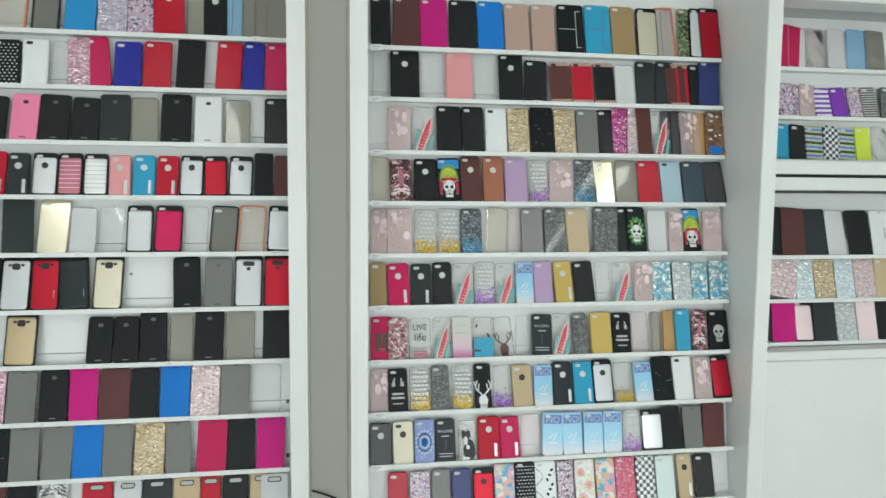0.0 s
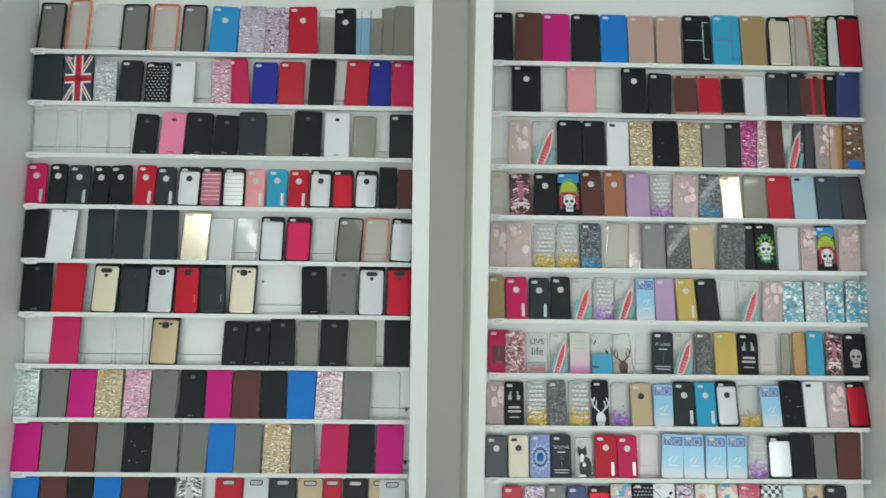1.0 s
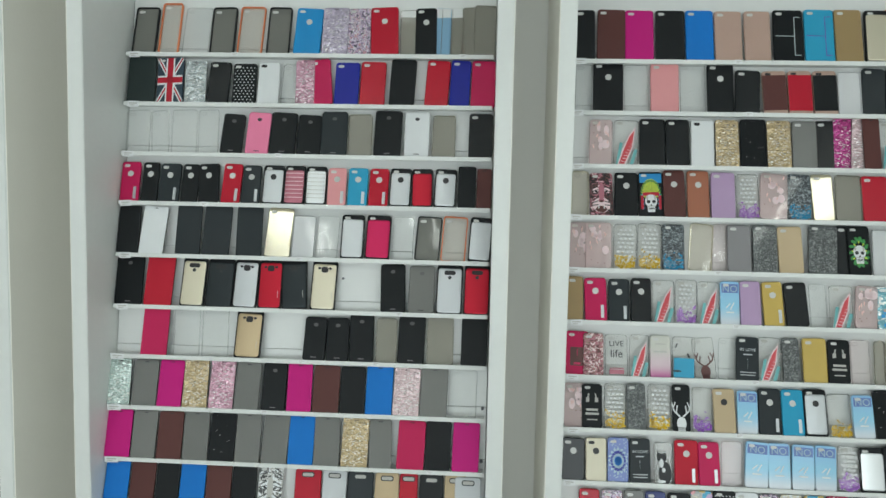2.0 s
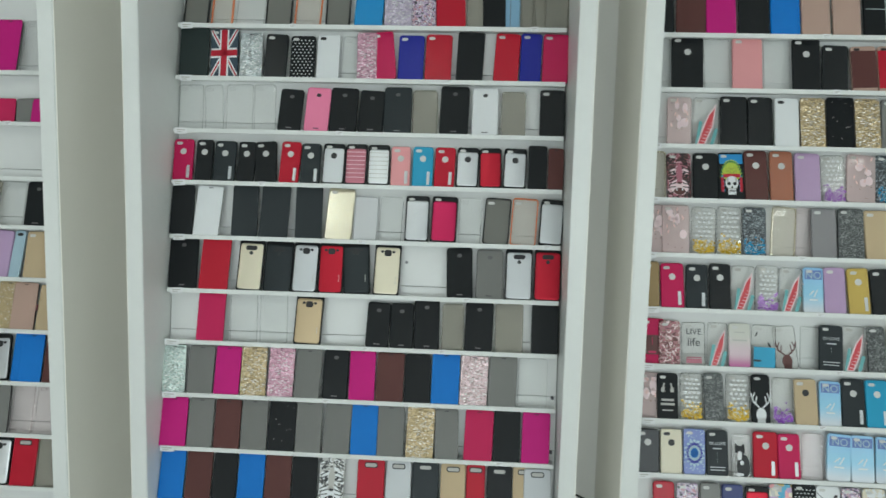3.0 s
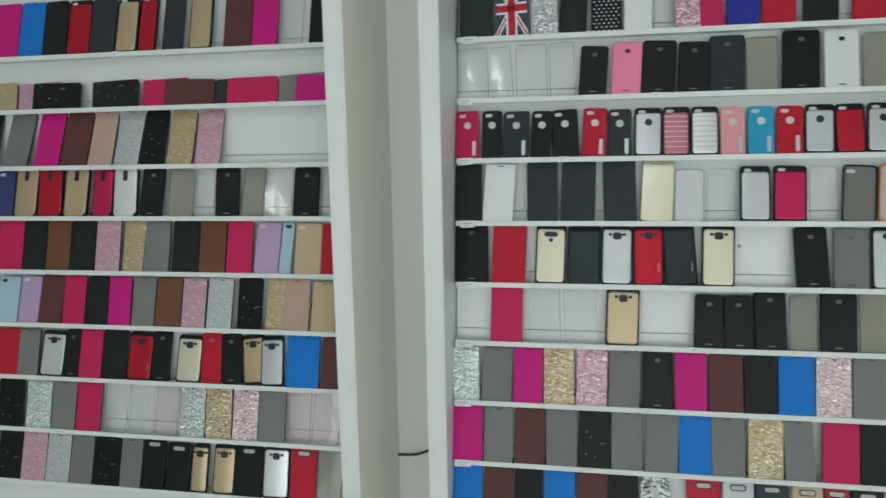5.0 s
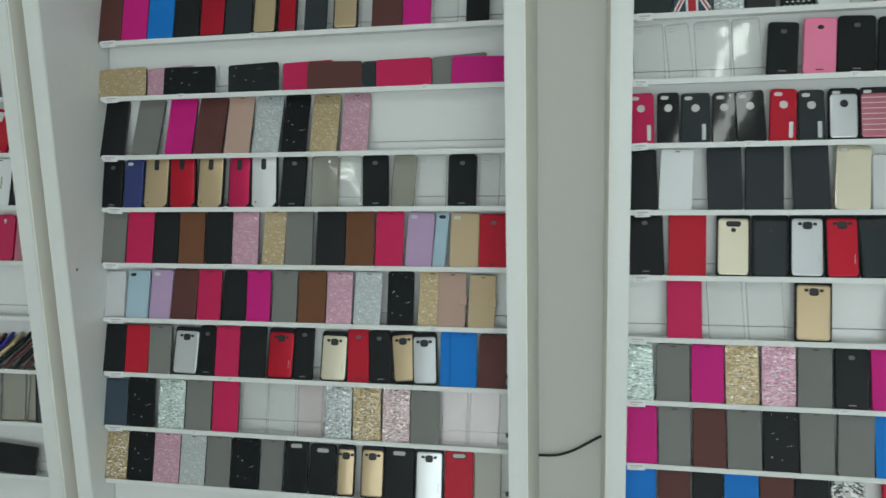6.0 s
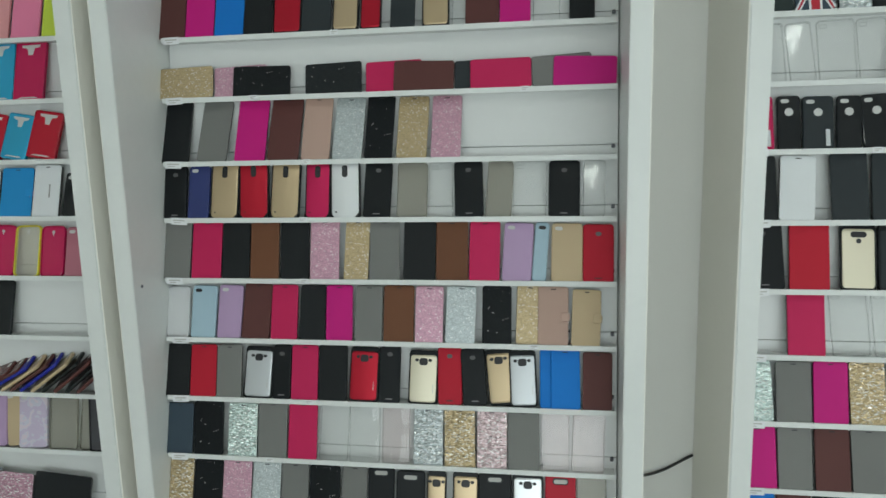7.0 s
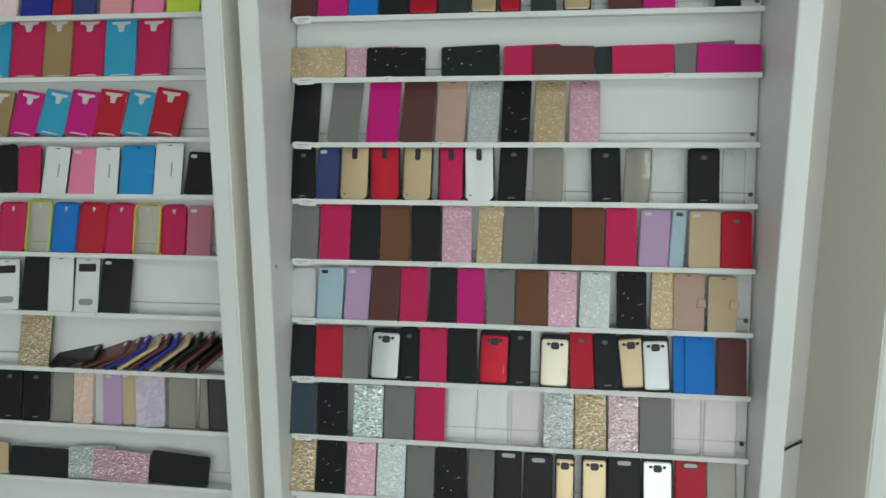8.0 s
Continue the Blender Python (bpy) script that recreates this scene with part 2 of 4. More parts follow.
def domed_plate(w, h, y0, z0, n=22):
    """A hard plate, bowed across its width, with rounded corners."""
    bm = bmesh.new()
    cols = []
    for i in range(n + 1):
        u = -1 + 2 * i / n
        cut = .004 * max(0, abs(u) - .8) / .2
        z = z0 + .0019 + .0016 * (1 - u * u) - .0018 * max(0, abs(u) - .9) / .1
        cols.append([bm.verts.new((u * w / 2, y0 + cut + (h - 2 * cut) * v, z)) for v in (0, .03, .97, 1)])
        for vert in (cols[-1][0], cols[-1][3]):
            vert.co.z -= .0012
    for a, b in zip(cols, cols[1:]):
        for k in range(3):
            bm.faces.new((a[k], b[k], b[k + 1], a[k + 1]))
    return bm


def ring_frame(w, h, t, r, wide):
    """A hollow bumper frame."""
    bm = bmesh.new()
    out = outline(w, h, r)
    inn = [(px, wide + py) for px, py in outline(w - 2 * wide, h - 2 * wide, max(r - wide, .001))]
    n = len(out)
    loops = [[bm.verts.new((px, py, z)) for px, py in pts] for pts, z in ((out, 0), (out, t - .001), (inn, t), (inn, 0))]
    for a in range(4):
        lo, hi = loops[a], loops[(a + 1) % 4]
        for i in range(n):
            j = (i + 1) % n
            bm.faces.new((lo[i], lo[j], hi[j], hi[i]))
    return bm


def flat(shapes, z):
    """Flat printed shapes (lists of outline points) at height z, 0.2 mm thick."""
    bm = bmesh.new()
    for pts in shapes:
        lo = [bm.verts.new((px, py, z - .0002)) for px, py in pts]
        hi = [bm.verts.new((px, py, z)) for px, py in pts]
        bm.faces.new(hi)
        for i in range(len(pts)):
            j = (i + 1) % len(pts)
            bm.faces.new((lo[i], lo[j], hi[j], hi[i]))
    return bm


def disc(x, y, rx, ry=None, n=14, a=0.0):
    ry = ry or rx
    ca, sa = math.cos(a), math.sin(a)
    return [(x + rx * math.cos(u) * ca - ry * math.sin(u) * sa, y + rx * math.cos(u) * sa + ry * math.sin(u) * ca) for u in [2 * math.pi * i / n for i in range(n)]]


def rect(x, y, w, h, a=0.0):
    ca, sa = math.cos(a), math.sin(a)
    return [(x + u * w * ca - v * h * sa, y + u * w * sa + v * h * ca) for u, v in ((-.5, -.5), (.5, -.5), (.5, .5), (-.5, .5))]


def stroke(x0, y0, x1, y1, w):
    return rect((x0 + x1) / 2, (y0 + y1) / 2, math.hypot(x1 - x0, y1 - y0), w, math.atan2(y1 - y0, x1 - x0))


def heart(x, y, s):
    return [(x + s * .06 * 16 * math.sin(u) ** 3 * .06 * 16 / 16 * 1.0, y + s * .06 * (13 * math.cos(u) - 5 * math.cos(2 * u) - 2 * math.cos(3 * u) - math.cos(4 * u)))
            for u in [2 * math.pi * i / 24 for i in range(24)]]


def lettering(text, size, x, y, z, material, parent):
    cu = bpy.data.curves.new("lettering", "FONT")
    cu.body, cu.size, cu.align_x, cu.extrude = text, size, "CENTER", 0.0001
    cu.materials.append(material)
    ob = new("lettering", cu)
    ob.parent = parent
    ob.location = (x, y, z)
    return ob


# ---- the printed cases ----
LOOSE = dict(y=(.8, .52, .03), Y=(.75, .48, .02), V=(.5, .22, .7), v=(.36, .1, .62), P=(.8, .24, .5), b=(.03, .34, .6))


def art(kind, w, h, t, ob, rng):
    """The print on a patterned case, as thin layers of ink."""
    lay = [t + .0003]

    def put(name, shapes, c):
        made = part(name, flat(shapes, lay[0]), ink(c), ob)
        if len(shapes) > 1:
            tagged(made, kind="stuff")
        lay[0] += .0002
    if kind == "flag":
        put("white_diagonal", [stroke(-w * .46, h * .03, w * .46, h * .97, .011), stroke(-w * .46, h * .97, w * .46, h * .03, .011)], "W")
        put("red_diagonal", [stroke(-w * .46, h * .03, w * .46, h * .97, .004), stroke(-w * .46, h * .97, w * .46, h * .03, .004)], "R")
        put("white_cross", [rect(0, h * .5, .026, h * .96), rect(0, h * .5, w * .95, .028)], "W")
        put("red_cross", [rect(0, h * .5, .017, h * .96), rect(0, h * .5, w * .95, .017)], "R")
    elif kind in ("skull", "chief", "bone"):
        y = h * (.3 if kind == "chief" else .42)
        if kind == "chief":
            put("blue_sky", [rect(0, h * .86, w * .9, h * .2)], "b")
            put("feather_fan", [stroke(.012 * math.cos(a), y + .018 + .012 * math.sin(a), .029 * math.cos(a), y + .022 + .05 * math.sin(a), .0042) for a in [.1 + i * .21 for i in range(15)]], "l")
            put("feather_gap", [stroke(.014 * math.cos(a), y + .018 + .014 * math.sin(a), .029 * math.cos(a), y + .022 + .05 * math.sin(a), .0012) for a in [.2 + i * .21 for i in range(14)]], "D")
            put("feather_tip", [disc(.027 * math.cos(a), y + .022 + .045 * math.sin(a), .0026, n=8) for a in [.1 + i * .21 for i in range(15)]], "e")
            put("ribbon", [disc(s * w * .34, y - .012 + .012 * i, .004, .005, 8) for i in range(4) for s in (-1, 1)], "C")
            put("head_band", [rect(0, y + .028, w * .66, .01), rect(-w * .36, y + .004, .007, .04), rect(w * .36, y + .004, .007, .04)], "R")
        elif kind == "skull":
            put("green_leaf", [disc(.021 * math.cos(a), y + .008 + .036 * math.sin(a), .0085, .0045, 8, a + .5) for a in [i * .45 for i in range(14)]], "e")
            put("pale_leaf", [disc(.018 * math.cos(a), y + .006 + .03 * math.sin(a), .004, .002, 8, a) for a in [.2 + i * .7 for i in range(9)]], "l")
        put("skull_shape", [disc(0, y + .008, .017, .019), rect(0, y - .016, .02, .016)], "s" if kind == "bone" else "W")
        put("bone_shade", [disc(-.011, y + .017, .003, .006, 8), disc(.011, y + .017, .003, .006, 8), rect(0, y - .007, .022, .002)], "s")
        put("eye_socket", [disc(-.0075, y + .006, .0048), disc(.0075, y + .006, .0048), disc(0, y - .004, .002, .003, 8), rect(0, y - .014, .016, .0018)]
            + [rect(-.006 + .003 * i, y - .014, .0008, .008) for i in range(5)], "K")
    elif kind in ("tiger", "snow"):
        face, band = ("Q", "i") if kind == "tiger" else ("W", "s")
        put("pale_face", [disc(0, h * .26, w * .4, h * .17), disc(-w * .24, h * .6, w * .15, h * .06, 12, .4), disc(w * .24, h * .6, w * .15, h * .06, 12, -.4)], face)
        put("nose_band", [disc(0, h * .56, w * .13, h * .22), disc(0, h * .37, w * .14, h * .04)], band)
        put("stripe", [stroke(s * w * .14, h * (.95 - .085 * i), s * w * .45, h * (.87 - .085 * i + .03 * (i % 3)), .0026) for i in range(10) for s in (-1, 1)], "K")
        put("eye", [disc(-w * .2, h * .56, w * .08, h * .022, 10, -.3), disc(w * .2, h * .56, w * .08, h * .022, 10, .3)], "K")
        put("mouth", [disc(0, h * .17, w * .24, h * .075), disc(0, h * .35, w * .1, h * .025)], "n" if kind == "tiger" else "K")
        put("fang", [disc(-w * .12, h * .21, .0016, .005, 6), disc(w * .12, h * .21, .0016, .005, 6)], "W")
    elif kind == "leaf":
        put("teal_leaf", [stroke(-w * .34, h * .02, -w * .2, h * .5, .008), stroke(w * .22, h * .02, w * .4, h * .36, .009)], "t")
        put("pale_edge", [[(-w * .34, h * .02), (-w * .02, h * .02), (w * .28, h * .4), (w * .38, h * .86), (w * .1, h * .68), (-w * .16, h * .34)]], "Q")
        put("red_leaf", [[(-w * .28, h * .04), (-w * .06, h * .04), (w * .22, h * .4), (w * .32, h * .78), (w * .11, h * .62), (-w * .11, h * .32)]], "f")
        put("leaf_vein", [stroke(-w * .2 + i * .0042, h * .1 + i * .0084, -w * .03 + i * .0042, h * .08 + i * .0084, .0016) for i in range(9)], "Q")
    elif kind == "pink":
        put("pink_blot", [disc(rng.uniform(-.3, .3) * w, rng.uniform(.4, .92) * h, rng.uniform(.006, .012), rng.uniform(.006, .016), 10) for _ in range(5)], "Q")
        put("petal", [disc(rng.uniform(-.36, .36) * w, rng.uniform(.35, .92) * h, .0022, .006, 8, rng.uniform(-.5, .5)) for _ in range(9)], "p")
        put("speck", [disc(rng.uniform(-.36, .36) * w, rng.uniform(.1, .92) * h, .0016, n=6) for _ in range(7)], "n")
    elif kind in ("cloud", "sand", "sandv", "zebra"):
        if kind == "cloud":
            spots = [((-.3 + .2 * i + .1 * (j % 2)) * w, (.2 + .095 * j) * h) for j in range(8) for i in range(4 - j % 2)]
            put("cloud_edge", [disc(px, py, .0054, .0046, 9) for px, py in spots], "s")
            put("cloud_print", [disc(px + .0004, py + .0004, .0042, .0035, 9) for px, py in spots], "W")
        c = "v" if kind == "sandv" else "b" if kind == "zebra" else "yVP"[rng.randrange(3)] if kind == "cloud" else "Y"
        grains = [disc(gx * w, (.03 + abs(rng.gauss(.0, .13)) + .1 * abs(gx)) * h, rng.uniform(.0016, .0036), n=6, a=rng.uniform(0, 1)) for gx in [rng.uniform(-.43, .43) for _ in range(130)]]
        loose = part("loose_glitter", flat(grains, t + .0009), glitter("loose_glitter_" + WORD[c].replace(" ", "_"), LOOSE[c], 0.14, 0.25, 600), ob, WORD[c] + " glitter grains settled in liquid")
        tagged(loose, kind="stuff")
    elif kind == "live":
        lettering("LIVE", .022, 0, h * .72, t + .0004, ink("D"), ob)
        lettering("life", .03, 0, h * .46, t + .0004, ink("D"), ob)
        put("red_bar", [rect(0, h * .2, w * .62, .003), rect(0, h * .12, w * .66, .012)], "i")
    elif kind == "love":
        lettering("IN LOVE", .0115, 0, h * .68, t + .0004, ink("S"), ob)
        put("heart_outline", [heart(0, h * .42, .015)], "S")
        put("heart_centre", [heart(0, h * .42, .0125)], "D")
        put("line_bar", [rect(0, h * .14, w * .66, .0022), rect(0, h * .2, w * .7, .0022), rect(0, h * .6, w * .4, .003)], "S")
    elif kind == "no":
        put("dark_header", [rect(0, h * .84, w * .86, h * .2)], "q")
        lettering("NO", .026, 0, h * .76, t + .0006, ink("c"), ob)
        put("white_scrawl", [stroke(-w * .2, h * .4, w * .02, h * .5, .003), stroke(w * .02, h * .36, w * .2, h * .52, .003), rect(0, h * .3, w * .4, .004)], "W")
    elif kind == "heart":
        put("dark_square", [rect(0, h * .42, w * .62, h * .42)], "n")
        put("heart_print", [heart(0, h * .5, .016)], "H")
        put("lip_bar", [rect(0, h * .26, w * .3, .006)], "H")
    elif kind == "bird":
        put("sea", [rect(0, h * .26, w * .9, h * .46)], "C")
        put("bird_shape", [disc(w * .2, h * .55, .003, .008, 8, .5), disc(-w * .34, h * .78, .0022, .008, 8, -.4), disc(-w * .3, h * .18, .012, .003, 8)], "D")
    elif kind in ("deer", "buck"):
        c = "n" if kind == "deer" else "W"
        put("head", [disc(0, h * .18, .013, .018), rect(0, h * .06, .02, .014)], c)
        put("antler", [seg for s in (-1, 1) for seg in (stroke(s * .004, h * .32, s * .02, h * .44, .004), stroke(s * .02, h * .44, s * .026, h * .62, .0035), stroke(s * .014, h * .4, s * .011, h * .56, .003),
                                                        stroke(s * .022, h * .5, s * .016, h * .63, .0028))], c)
    elif kind == "cat":
        put("cat_body", [disc(.004, h * .26, .017, .031), disc(-.005, h * .62, .013, .012), [(-.018, h * .64), (-.017, h * .8), (-.007, h * .7)], [(.008, h * .64), (.004, h * .8), (-.003, h * .7)]], "K")
        put("cat_bib", [disc(-.006, h * .5, .006, .012), disc(.0, h * .34, .005, .006), disc(-.006, h * .07, .012, .004)], "W")
    elif kind == "mandala":
        for k in range(4):
            put("petal_ring", [disc(math.cos(a) * .022 * (4 - k) / 4, h * .48 + math.sin(a) * .03 * (4 - k) / 4, .0055, .0035, 8, a) for a in [i * math.pi / 8 for i in range(16)]], "cUcB"[k])
    elif kind == "dots":
        put("stud", [disc(w * (-.4 + .16 * i + .08 * (j % 2)), h * (.05 + .07 * j), .0024, .0018, 8) for j in range(13) for i in range(6 - j % 2)], "S")
    elif kind == "flower":
        put("petal", [disc(cx + .009 * math.cos(a), cy + .009 * math.sin(a), .006, .002, 8, a) for cx, cy in ((-.012, h * .72), (.012, h * .45), (-.008, h * .18)) for a in [i * math.pi / 5 for i in range(10)]], "I")
        put("flower_heart", [disc(cx, cy, .004) for cx, cy in ((-.012, h * .72), (.012, h * .45), (-.008, h * .18))], "Y")
    elif kind == "vine":
        put("vine_curl", [stroke(-.02 + .012 * math.sin(i * .7), h * (.06 + .055 * i), -.02 + .012 * math.sin((i + 1) * .7), h * (.115 + .055 * i), .0014) for i in range(15)], "K")
        put("leaf_shape", [disc(.012 + .008 * math.sin(i * 2.1), h * (.1 + .1 * i), .0055, .004, 8, i) for i in range(8)], "K")
    elif kind == "lines":
        put("white_shape", [rect(-w * .22, h * .64, .009, .012), stroke(-w * .22, h * .66, -w * .16, h * .78, .004), rect(w * .22, h * .64, .009, .012), stroke(w * .22, h * .66, w * .16, h * .78, .004)], "s")
        put("word_bar", [rect(0, h * .42, w * .58, .006), rect(0, h * .33, w * .66, .006), rect(0, h * .2, w * .5, .003)], "s")
    elif kind == "duck":
        put("white_dot", [disc(rng.uniform(-.35, .35) * w, rng.uniform(.35, .92) * h, .005, .0035, 8) for _ in range(10)], "W")
        put("blue_patch", [disc(0, h * .14, w * .36, h * .1)], "B")
    elif kind == "blue":
        put("blue_patch", [disc(rng.uniform(-.3, .3) * w, rng.uniform(.08, .5) * h, w * .09, h * .045, 8, rng.uniform(0, 3)) for _ in range(4)], "b")
        put("tan_patch", [disc(rng.uniform(-.3, .3) * w, rng.uniform(.3, .9) * h, w * .08, h * .04, 8, rng.uniform(0, 3)) for _ in range(3)], "r")
    elif kind == "fade":
        put("word_bar", [rect(0, h * .62, w * .66, .004), rect(0, h * .8, w * .5, .003)], "s")


def art_base(kind):
    c = INK
    if kind == "flag":
        return plastic("z")
    if kind == "pink":
        return clear_plastic("pink_print_film", (.96, .8, .79), 0.62)
    if kind in ("leaf", "cloud", "sand", "sandv", "bird", "deer", "cat", "live"):
        return clear_plastic("clear_print_film", (.985, .985, .975), 0.95)
    if kind in ("dots", "chief", "skull", "bone", "lines", "love", "buck", "heart"):
        return plastic({"heart": "H", "love": "D"}.get(kind, "K"))
    if kind == "blue":
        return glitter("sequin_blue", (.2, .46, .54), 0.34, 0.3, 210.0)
    if kind == "no":
        return printed("sea_print", "fade", 1, [(0.0, (.7, .74, .8)), (.055, (.3, .62, .82)), (.11, (.28, .55, .82))])
    if kind == "fade":
        return printed("fade_print", "fade", 1, [(0.0, (.5, .1, .3)), (.04, (.7, .55, .6)), (.09, (.62, .62, .56))])
    table = dict(snow=("noise", 90, [(0, c["K"]), (.44, c["s"]), (.54, c["W"])]), tiger=("noise", 90, [(0, (.03, .015, .018)), (.44, c["n"]), (.53, c["i"]), (.63, c["Q"])]), floral=("noise", 130, [(0, c["D"]), (.42, c["V"]), (.52, c["W"]), (.6, c["i"])]),
                 dots=("dots", 230, [(0, c["W"]), (.32, c["K"])]), camo=("noise", 80, [(0, c["K"]), (.45, (.05, .14, .06)), (.55, (.3, .42, .2)), (.62, c["O"])]),
                 zebra=("noise", 150, [(0, (.03, .035, .04)), (.47, (.09, .11, .125)), (.58, (.3, .34, .36))]), lace=("noise", 170, [(0, (.05, .056, .056)), (.47, (.11, .12, .12)), (.58, (.24, .25, .25))]),
                 rose=("noise", 100, [(0, c["n"]), (.45, c["i"]), (.53, (.3, .2, .16)), (.6, c["Q"])]), mandala=("dots", 150, [(0, c["c"]), (.25, (.14, .2, .5))]),
                 duck=("noise", 60, [(0, c["w"]), (.5, (.25, .15, .09))]), quilt=("cells", 70, [(0, c["E"]), (.2, c["C"]), (.35, c["Y"]), (.5, c["I"]), (.65, c["s"]), (.8, c["V"])]),
                 vine=("noise", 40, [(0, c["W"]), (.7, c["a"])]), flower=("noise", 60, [(0, c["E"]), (.5, c["W"])]), dotred=("dots", 190, [(0, c["W"]), (.25, c["H"])]),
                 check=("check", 95, [(0, c["D"]), (.5, c["W"])]), peach=("noise", 45, [(0, (.72, .52, .46)), (.5, (.78, .66, .54)), (.58, (.78, .5, .36))]), violet=("noise", 35, [(0, (.56, .47, .62)), (.5, (.6, .58, .68)), (.58, (.68, .58, .66))]),
                 stripev=("bands", 20, [(0, c["v"]), (.5, c["W"])]), stripek=("bands", 40, [(0, c["D"]), (.5, c["s"])]),
                 aztec=("bands", 11, [(0, c["D"]), (.2, c["y"]), (.42, c["C"]), (.66, c["W"]), (.82, c["q"])]))
    k, s, cols = table[kind]
    return printed("print_" + kind, k, s, cols)


ART_WORDS = dict(snow="phone case with a black and white tiger print", flag="phone case printed with a red, white and blue flag", skull="black phone case printed with a leafy skull", bone="black phone case with a plain grey skull print", chief="black phone case with a feathered skull print",
                 tiger="phone case with a maroon striped tiger print", leaf="clear phone case with red and teal leaf print", pink="clear phone case with pink blossom print",
                 cloud="clear phone case with white clouds and loose glitter", sand="clear phone case with loose gold glitter", sandv="clear phone case with loose violet glitter",
                 live="clear phone case printed with words in grey", love="dark phone case printed with a word and heart", no="blue phone case printed with a bold word",
                 heart="crimson phone case with a dark heart print", bird="clear phone case with blue sea and birds", deer="clear phone case with a maroon deer print",
                 buck="black phone case with a white antler print", cat="clear phone case with a black cat print", mandala="blue phone case with a mandala print",
                 flower="cream phone case with round flower print", vine="white phone case with black vine print", lines="dark phone case with pale bars of print",
                 duck="brown phone case with white dots and blue patch", blue="teal phone case covered in silver sequins", fade="clear phone case fading to magenta at the foot",
                 floral="phone case with dense lilac flower print", dots="black phone case covered in white dots", camo="phone case with green and black camouflage print",
                 zebra="dark wavy phone case with loose blue glitter", lace="dark grey phone case with lace print", rose="brown and rose flowered phone case", quilt="phone case with a patchwork quilt print",
                 dotred="crimson phone case covered in white dots", check="black and white checked phone case", peach="peach marbled phone case", violet="violet marbled phone case",
                 stripev="purple and white striped phone case", stripek="grey striped phone case", aztec="phone case with bright banded folk pattern")


KIND = dict(u="gel_phone_case", w="armour_phone_case", f="flip_phone_case", g="glitter_phone_case", G="glitter_phone_case", j="wallet_phone_case", y="wallet_phone_case", v="flip_phone_case", c="clear_phone_case", b="bumper_phone_case",
            a="armour_phone_case", o="armour_phone_case", p="armour_phone_case", s="armour_phone_case", q="armour_phone_case", x="printed_phone_case")


